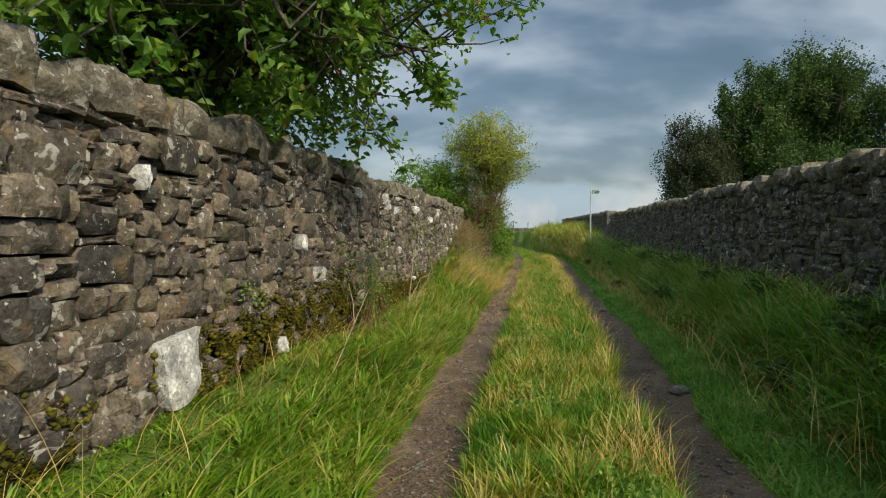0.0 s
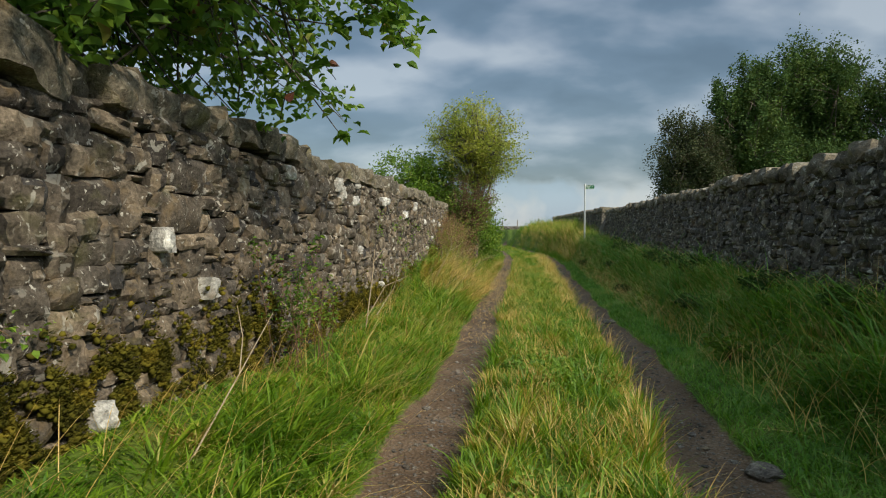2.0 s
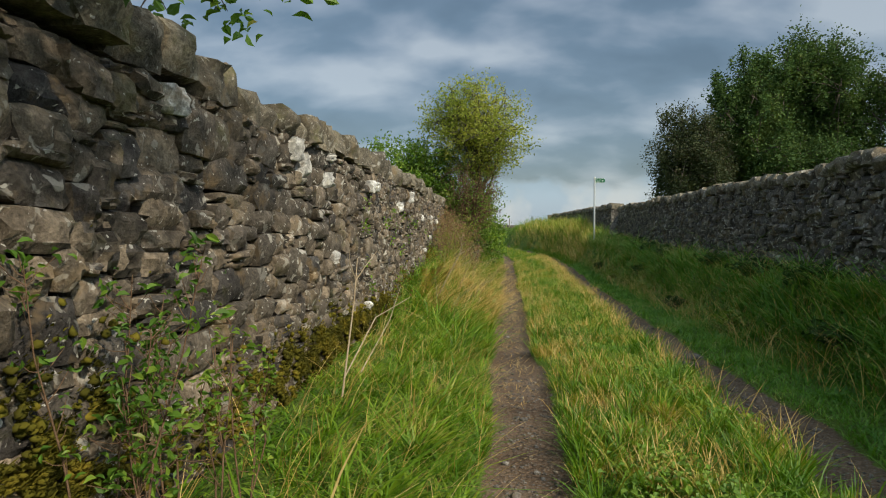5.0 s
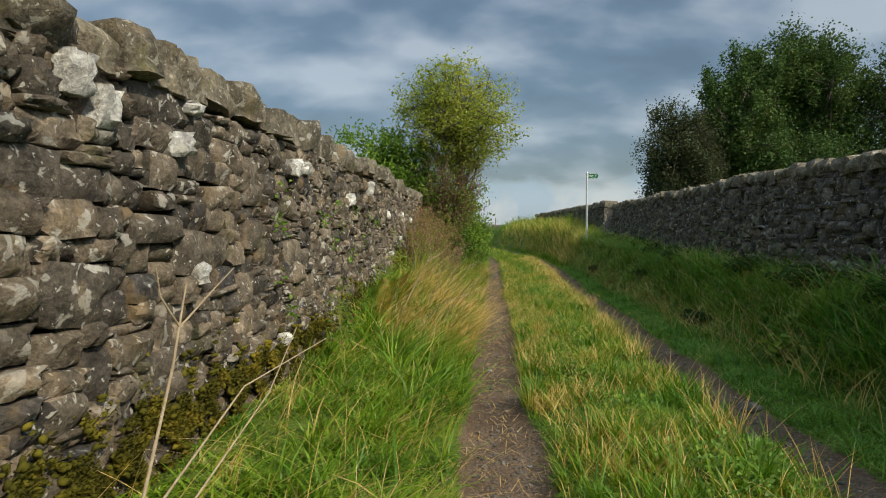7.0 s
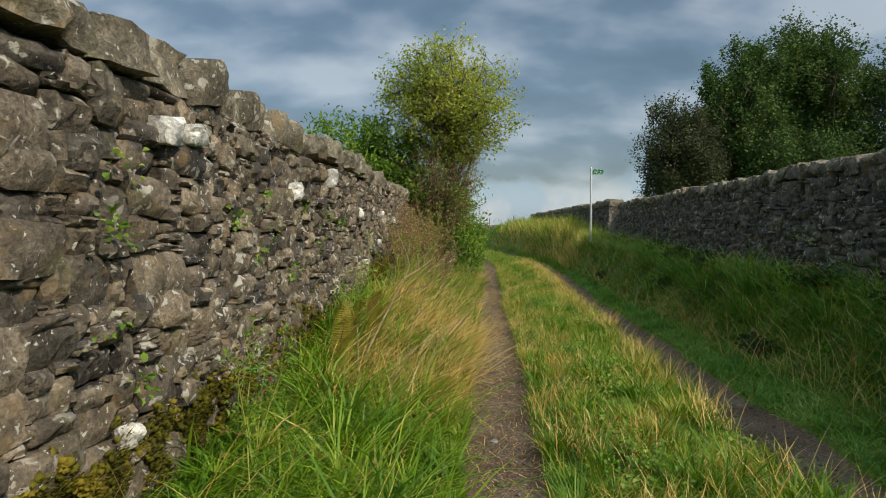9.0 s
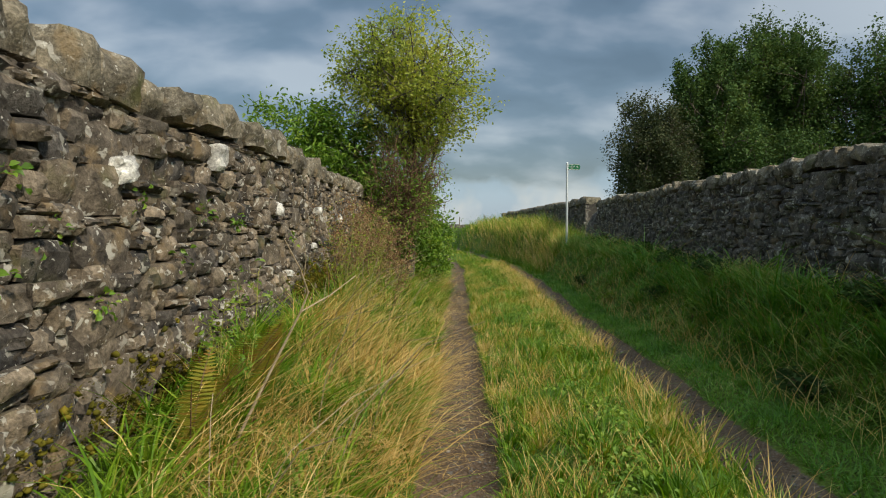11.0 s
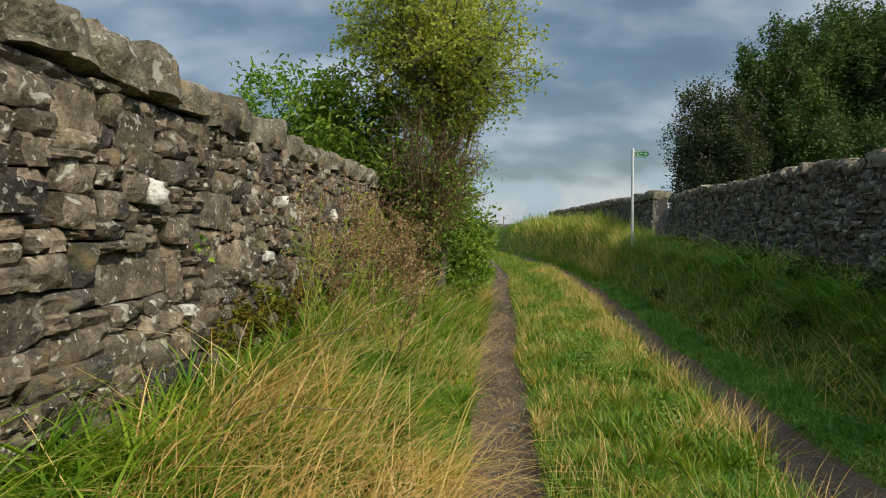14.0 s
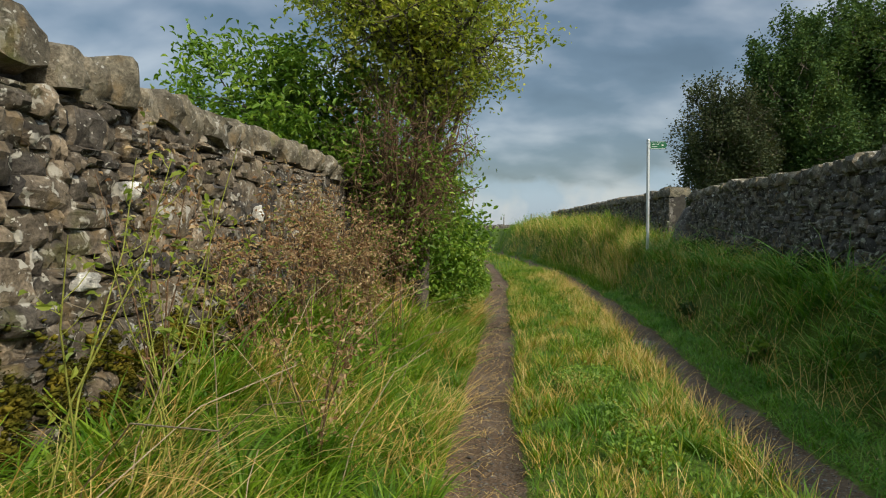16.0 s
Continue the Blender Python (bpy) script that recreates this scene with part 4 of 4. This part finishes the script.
def lay_gravel():
    r = np.random.default_rng(77)
    bm = bmesh.new()
    bmesh.ops.create_icosphere(bm, subdivisions=1, radius=1.0)
    bv = np.array([tuple(v.co) for v in bm.verts])
    bf = np.array([[v.index for v in f.verts] for f in bm.faces])
    bm.free()
    n = 7000
    y = 1.5 + 24 * r.random(n) ** 1.2
    left = r.random(n) < 0.5
    x = np.where(left, rut_l(y), rut_r(y)) + r.normal(0, 0.12, n)
    s = np.exp(r.normal(-4.75, 0.45, n)).clip(0.004, 0.035)
    sc = np.stack([s, s * r.uniform(0.6, 1.1, n), s * r.uniform(0.35, 0.7, n)], 1)
    jag = bv[None] * r.uniform(0.75, 1.25, (n, len(bv), 1)) * sc[:, None]
    a = r.uniform(0, 6.28, n)
    c, q = np.cos(a)[:, None], np.sin(a)[:, None]
    V = np.stack([jag[..., 0] * c - jag[..., 1] * q + x[:, None], jag[..., 0] * q + jag[..., 1] * c + y[:, None], jag[..., 2] + (gz(x, y) + s * 0.15)[:, None]], 2)
    F = (np.arange(n) * len(bv))[:, None, None] + bf[None]
    tagged(new("gravel", mesh_np("gravel", V.reshape(-1, 3), F.reshape(-1, 3), PEBBLE, False)), "loose grey gravel in the wheel tracks", "gravel", kind="stuff")


lay_gravel()


def lay_clover():
    """Patches of clover and plantain among the short grass."""
    r = np.random.default_rng(19)
    c = []
    for k in range(46):
        y = r.uniform(2.0, 26)
        f = r.uniform(0.3, 0.85)
        x = float(rut_l(y)) + f * float(rut_r(y) - rut_l(y))
        n = int(r.integers(90, 260))
        px, py = x + r.normal(0, 0.10, n), y + r.normal(0, 0.2, n)
        ok = track_mask(px, py) < 0.2
        c.append(np.stack([px, py, gz(px, py) + r.uniform(0.03, 0.12, n)], 1)[ok])
    tagged(new("clover", mesh_np("clover", *leaf_arrays(np.concatenate(c), 0.032, 0.8, up=1.2, seed=19), LEAF_BRIGHT, False)), "low clover leaves among the short grass", "clover", kind="stuff")


lay_clover()


def lay_moss():
    """Cushions of moss on the lowest stones: short, dense tufts."""
    r = np.random.default_rng(41)
    xs, ys, zs = [], [], []
    for yc, zc, sy, sz, n in ((1.9, 0.5, 0.2, 0.1, 1500), (3.6, 0.56, 0.35, 0.12, 5000), (4.5, 0.58, 0.3, 0.13, 5000), (5.6, 0.48, 0.3, 0.18, 4500), (6.2, 0.55, 0.2, 0.18, 2500), (7.6, 0.38, 0.4, 0.10, 3500), (8.8, 0.36, 0.45, 0.11, 6500), (10.0, 0.33, 0.4, 0.09, 4500),
                              (11.2, 0.34, 0.35, 0.1, 3500), (13.0, 0.45, 0.5, 0.1, 2500), (16.6, 0.6, 0.4, 0.12, 3500), (17.6, 0.6, 0.4, 0.12, 3500), (19.0, 0.5, 0.6, 0.12, 2500)):
        n = int(n * 1.5)
        y, z = yc + r.normal(0, sy, n), zc + r.normal(0, sz, n)
        ok = smooth_noise(y, z, 0.09, 2) > -0.1
        y, z = y[ok], z[ok]
        xs.append(wall_l(y) - 0.06 * (z - 0.12) / 1.66 + 0.022 + r.uniform(-0.015, 0.02, len(y)) + 0.02 * smooth_noise(y, z, 0.07, 5))
        ys.append(y), zs.append(z)
    x, y, z = np.concatenate(xs), np.concatenate(ys), np.concatenate(zs)
    # the cushions under the tufts
    bm = bmesh.new()
    bmesh.ops.create_icosphere(bm, subdivisions=1, radius=1.0)
    bv = np.array([tuple(v.co) for v in bm.verts])
    bf = np.array([[v.index for v in f.verts] for f in bm.faces])
    bm.free()
    k = 6500
    at = r.choice(len(x), k, replace=False)
    size = np.stack([r.uniform(0.012, 0.020, k), r.uniform(0.009, 0.024, k), r.uniform(0.008, 0.018, k)], 1)
    lump = bv[None] * (1 + 0.3 * r.normal(0, 1, (k, len(bv), 1)).clip(-1.5, 1.5)) * size[:, None]
    V = lump + np.stack([x[at] - 0.014, y[at], z[at] - 0.01], 1)[:, None]
    F = (np.arange(k) * len(bv))[:, None, None] + bf[None]
    tagged(new("moss_cushions", mesh_np("moss_cushions", V.reshape(-1, 3), F.reshape(-1, 3), MOSS, True)), "thick olive moss cushions at the wall's foot", "moss", kind="stuff")
    n = len(x)
    blades("moss", x, y, rng.uniform(0.010, 0.026, n), rng.uniform(0.006, 0.012, n), rng.uniform(0.5, 1.2, n), rng.uniform(0.0, 0.3, n), rng.uniform(0.2, 0.8, n), rng.normal(0, 0.9, n), MOSS, "olive moss on the wall's lowest stones", "moss", 2, z)


lay_moss()


# ---- single plants ----
def dead_plant(seed, high):
    r = np.random.default_rng(seed)
    root = holder("dead_willowherb", (0, 0, 0), "dead brown willowherb standing by the wall", "plant", "dead plants along the wall")
    stems, heads = [], []
    for k in range(4):
        a = r.uniform(0, 6.28)
        top = np.array([math.cos(a) * 0.22, math.sin(a) * 0.22, high * r.uniform(0.75, 1.1)])
        q = [np.array([r.normal(0, 0.04), r.normal(0, 0.04), -0.05]), top * (0.35, 0.35, 0.5), top]
        stems.append((q, [0.005, 0.004, 0.0018]))
        for j in range(7):
            s = r.uniform(0.45, 1.0)
            p = top * (s, s, s)
            e = p + np.array([r.normal(0, 0.09), r.normal(0, 0.09), r.uniform(0.02, 0.13)])
            stems.append(([p, (p + e) / 2, e], [0.002, 0.0016, 0.001]))
            heads.append(e + r.normal(0, 0.025, (9, 3)))
        heads.append(top * r.uniform(0.15, 1, (22, 1)) + r.normal(0, 0.05, (22, 3)))
    part("stem", tubes("stem", stems, BROWNSTEM, 4), root)
    part("seed_head", mesh_np("seed_head", *leaf_arrays(np.concatenate(heads), 0.035, 0.45, seed=seed), DOCK, False), root, "brown dried seed heads", "stuff")
    return root


kinds = [dead_plant(60, 1.05), dead_plant(61, 0.85), dead_plant(62, 1.25)]
r = np.random.default_rng(8)
for i in range(28):
    y = r.uniform(17.0, 23.8)
    x = float(wall_l(y)) + 0.1 + 0.8 * r.random() ** 1.7
    m = pose(x, y, float(gz(x, y)), 0, 0, r.uniform(0, 360))
    if i < 3:
        kinds[i].matrix_basis = m
    else:
        copy_thing(kinds[i % 3], m)


def fern(x, y, seed, n=7, size=0.43):
    r = np.random.default_rng(seed)
    root = holder("fern", (x, y, float(gz(x, y)) - 0.02), "browning green fern at the foot of the wall", "fern", "ferns by the wall")
    for k in range(n):
        a = r.uniform(-1.6, 1.6)
        L = size * r.uniform(0.75, 1.2)
        d = np.array([math.cos(a), math.sin(a), 0])
        pts = [d * L * 0.45 * s ** 1.5 + np.array([0, 0, L * (1.15 * s - 0.25 * s * s)]) for s in np.linspace(0, 1, 29)]
        stem = part("frond", tubes("frond", [(pts[::4], [0.004 * (1 - i / 9) + 0.0008 for i in range(8)])], BROWNSTEM, 4), root)
        side = np.array([-d[1], d[0], 0])
        V, F = [], []
        for i in range(6, 29):
            w = 0.11 * math.sin(math.pi * (0.2 + 0.78 * (i - 6) / 23)) * size / 0.55
            t = pts[i] - pts[i - 1]
            for sg in (-1, 1):
                b = len(V)
                tip = pts[i] + side * sg * w + t * 0.5
                V += [pts[i] - t * 0.28, pts[i] + (tip - pts[i]) * 0.5 - t * 0.25, tip, pts[i] + (tip - pts[i]) * 0.5 + t * 0.35, pts[i] + t * 0.3]
                F += [(b, b + 1, b + 3), (b + 1, b + 2, b + 3), (b, b + 3, b + 4)]
        part("leaf_blade", mesh_np("leaf_blade", np.array(V), np.array(F), FERN, False), stem, kind="stuff")


for i, (x, y) in enumerate(((-1.42, 13.3), (-1.40, 13.55), (-1.46, 12.95), (-1.42, 12.6), (-1.3, 13.1))):
    fern(x, y, 90 + i)


def dead_stalk(name, label, lines, mat=TWIG):
    root = holder(name, lines[0][0][0], label, "plant")
    o = np.array(lines[0][0][0])
    for pts, r0 in lines:
        n = len(pts)
        part("stem", tubes("stem", [([np.array(p) - o for p in pts], [r0 * (1 - 0.6 * i / (n - 1)) for i in range(n)])], mat, 6), root)


dead_stalk("dead_hogweed", "pale dry hogweed stalk leaning from the verge", [([(-1.30, 12.69, 0.18), (-1.12, 12.70, 0.55), (-0.95, 12.70, 0.88), (-0.91, 12.68, 0.97)], 0.009), ([(-0.91, 12.68, 0.97), (-0.93, 12.62, 1.08), (-0.98, 12.54, 1.22)], 0.005),
                              ([(-0.92, 12.64, 1.05), (-0.90, 12.60, 1.13), (-0.90, 12.56, 1.19)], 0.0035), ([(-0.95, 12.70, 0.88), (-0.84, 12.84, 0.94), (-0.74, 13.0, 1.02)], 0.004)])
dead_stalk("dead_hogweed", "pale dry stalk standing by the mossy stones", [([(-1.42, 8.0, 0.25), (-1.4, 8.25, 0.8), (-1.4, 8.35, 1.06)], 0.007), ([(-1.4, 8.3, 0.92), (-1.35, 8.42, 1.02), (-1.3, 8.5, 1.1)], 0.004), ([(-1.4, 8.3, 0.92), (-1.42, 8.22, 1.03), (-1.42, 8.2, 1.12)], 0.004),
                              ([(-1.42, 8.05, 0.35), (-1.35, 8.7, 0.62), (-1.2, 9.4, 0.68)], 0.005), ([(-1.35, 8.2, 0.35), (-1.25, 8.7, 0.6), (-1.2, 8.9, 0.82)], 0.004)])
dead_stalk("dead_hogweed", "bent pale stalk in the long verge grass", [([(-1.3, 4.2, 0.3), (-1.25, 4.6, 0.6), (-1.2, 4.9, 0.85)], 0.005), ([(-1.25, 4.6, 0.6), (-1.3, 4.75, 0.75), (-1.35, 4.8, 0.9)], 0.004)])
for i in range(40):
    y = 12.0 + 0.23 * i + random.uniform(-0.2, 0.2)
    x = random.uniform(-1.4, -0.75)
    z = float(gz(x, y))
    tall = random.uniform(0.5, 1.2)
    dx, dy = random.uniform(-0.15, 0.5), random.uniform(-0.5, 0.5)
    dead_stalk("dry_stem", "long dry grass stem bending over the verge", [([(x, y, z), (x + dx * 0.3, y + dy * 0.3, z + 0.32 * tall), (x + dx, y + dy, z + 0.62 * tall), (x + dx * 1.7, y + dy * 1.7, z + 0.72 * tall)], 0.0034)])


def bramble(x, y, size, n, seed, label, mat, leaf=0.06, name="bramble"):
    z = float(gz(x, y))
    tree(name, label, (x, y, z - 0.05), (x, y, z + size * 0.4), (x, y, z + size * 0.45), (size, size * 1.3, size * 0.7), 12, 7, n, leaf, mat, 0.05, seed, 0.012, BROWNSTEM, low=z + 0.02, category="plant")


for i in range(11):
    y = 4.6 + i * 2.15 + random.uniform(-0.6, 0.6)
    bramble(float(wall_r(y)) - 0.28, y, random.uniform(0.22, 0.38), 550, 200 + i, "low dark bramble at the shaded wall's foot", LEAF_DARK)
for i in range(9):
    y = 5.5 + i * 2.3 + random.uniform(-0.8, 0.8)
    x = float(rut_r(y)) + random.uniform(0.75, 1.15)
    bramble(x, y, random.uniform(0.14, 0.22), 160, 260 + i, "broad-leaved weed among the bank grass", LEAF_BRIGHT if i % 2 else LEAF_DARK, 0.075, "dock_weed")
bramble(2.55, 4.2, 0.34, 900, 230, "leafy nettle clump on the shaded bank", LEAF_DARK, 0.07, "nettle")


def tall_weed(x, y, high, stems, leaf, mat, stem_mat, seed, label, lean=0.22, per=16):
    """Thin upright stems with side shoots and small leaves up their length."""
    r = np.random.default_rng(seed)
    root = holder("tall_weed", (x, y, float(gz(x, y)) - 0.03), label, "plant", "tall weeds on the verge")
    for k in range(stems):
        a = r.uniform(0, 6.28)
        h = high * r.uniform(0.6, 1.08)
        foot = np.array([r.normal(0, 0.07), r.normal(0, 0.10), 0.0])
        top = foot + np.array([math.cos(a) * lean * h + 0.03, math.sin(a) * lean * h, h])
        q = [foot, foot * 0.6 + top * 0.4 - np.array([0, 0, -0.04 * h]) + r.normal(0, 0.015, 3), foot * 0.25 + top * 0.75 + r.normal(0, 0.015, 3), top]
        lines, at = [(q, [0.0042, 0.0034, 0.0024, 0.0012])], []
        for j in range(per):
            s = r.uniform(0.2, 1.0) * 3
            i = min(int(s), 2)
            p = np.array(q[i]) * (1 - s + i) + np.array(q[i + 1]) * (s - i)
            e = p + np.array([r.normal(0, 0.05), r.normal(0, 0.05), r.uniform(0.02, 0.09)])
            lines.append(([p, (p + e) / 2 - (0, 0, 0.008), e], [0.0017, 0.0014, 0.0009]))
            at.append(e + r.normal(0, 0.014, (3, 3)))
        stem = part("stem", tubes("stem", lines, stem_mat, 4), root)
        part("leaves", mesh_np("leaves", *leaf_arrays(np.concatenate(at), leaf, 0.42, seed=seed * 10 + k), mat, False), stem, kind="stuff")


tall_weed(-1.55, 6.15, 0.95, 9, 0.036, LEAF_NEAR, BROWNSTEM, 240, "sparse twiggy weed against the mossy wall", 0.16, 20)
tall_weed(-1.50, 6.55, 0.75, 6, 0.034, LEAF_BRIGHT, BROWNSTEM, 241, "small twiggy weed with sparse leaves", 0.16)
tall_weed(-1.32, 16.0, 1.20, 5, 0.030, LEAF_YELLOW, GREENSTEM, 242, "tall yellow-green weed with side shoots by the wall", 0.3, 9)
tall_weed(-1.15, 16.5, 1.05, 4, 0.030, LEAF_YELLOW, GREENSTEM, 243, "tall yellow-green weed with side shoots on the verge", 0.3, 8)
tall_weed(-1.45, 16.9, 0.95, 4, 0.032, LEAF_YELLOW, GREENSTEM, 244, "yellow-green weed growing against the wall", 0.25, 8)
tall_weed(-1.40, 13.0, 0.80, 5, 0.034, LEAF_BRIGHT, GREENSTEM, 245, "leafy green weed among the ferns", 0.3)
tall_weed(-1.45, 10.9, 0.65, 4, 0.034, LEAF_NEAR, GREENSTEM, 246, "leafy green weed at the wall's foot")


def wall_plant(y, z, n, seed):
    r = np.random.default_rng(seed)
    x = float(wall_l(y)) - 0.06 * (z - 0.12) / 1.66 + 0.03
    root = holder("wall_plant", (x, y, z), "small green plant rooted between wall stones", "plant", "plants growing in the wall")
    part("leaves", mesh_np("leaves", *leaf_arrays(r.normal(0, 1, (n, 3)) * (0.02, 0.06, 0.04) + (0.015, 0, 0), 0.033, 0.7, seed=seed), LEAF_BRIGHT, False), root)
    part("stem", tubes("stem", [([(-0.05, 0, 0.0), (0.0, 0.01, 0.0), (0.03, 0.03, -0.03)], [0.003, 0.002, 0.001])], BROWNSTEM, 4), root)


for i, (y, z) in enumerate(((11.6, 1.3), (11.9, 1.1), (12.2, 1.25), (12.5, 0.95), (12.0, 1.45), (10.5, 1.5), (10.45, 1.25), (10.45, 0.9), (13.6, 1.35), (14.2, 1.3), (13.3, 1.1), (15.8, 1.15), (3.75, 0.95), (3.9, 0.9), (12.9, 1.4), (10.55, 0.65))):
    wall_plant(y, z, 12 if i % 3 else 22, 400 + i)
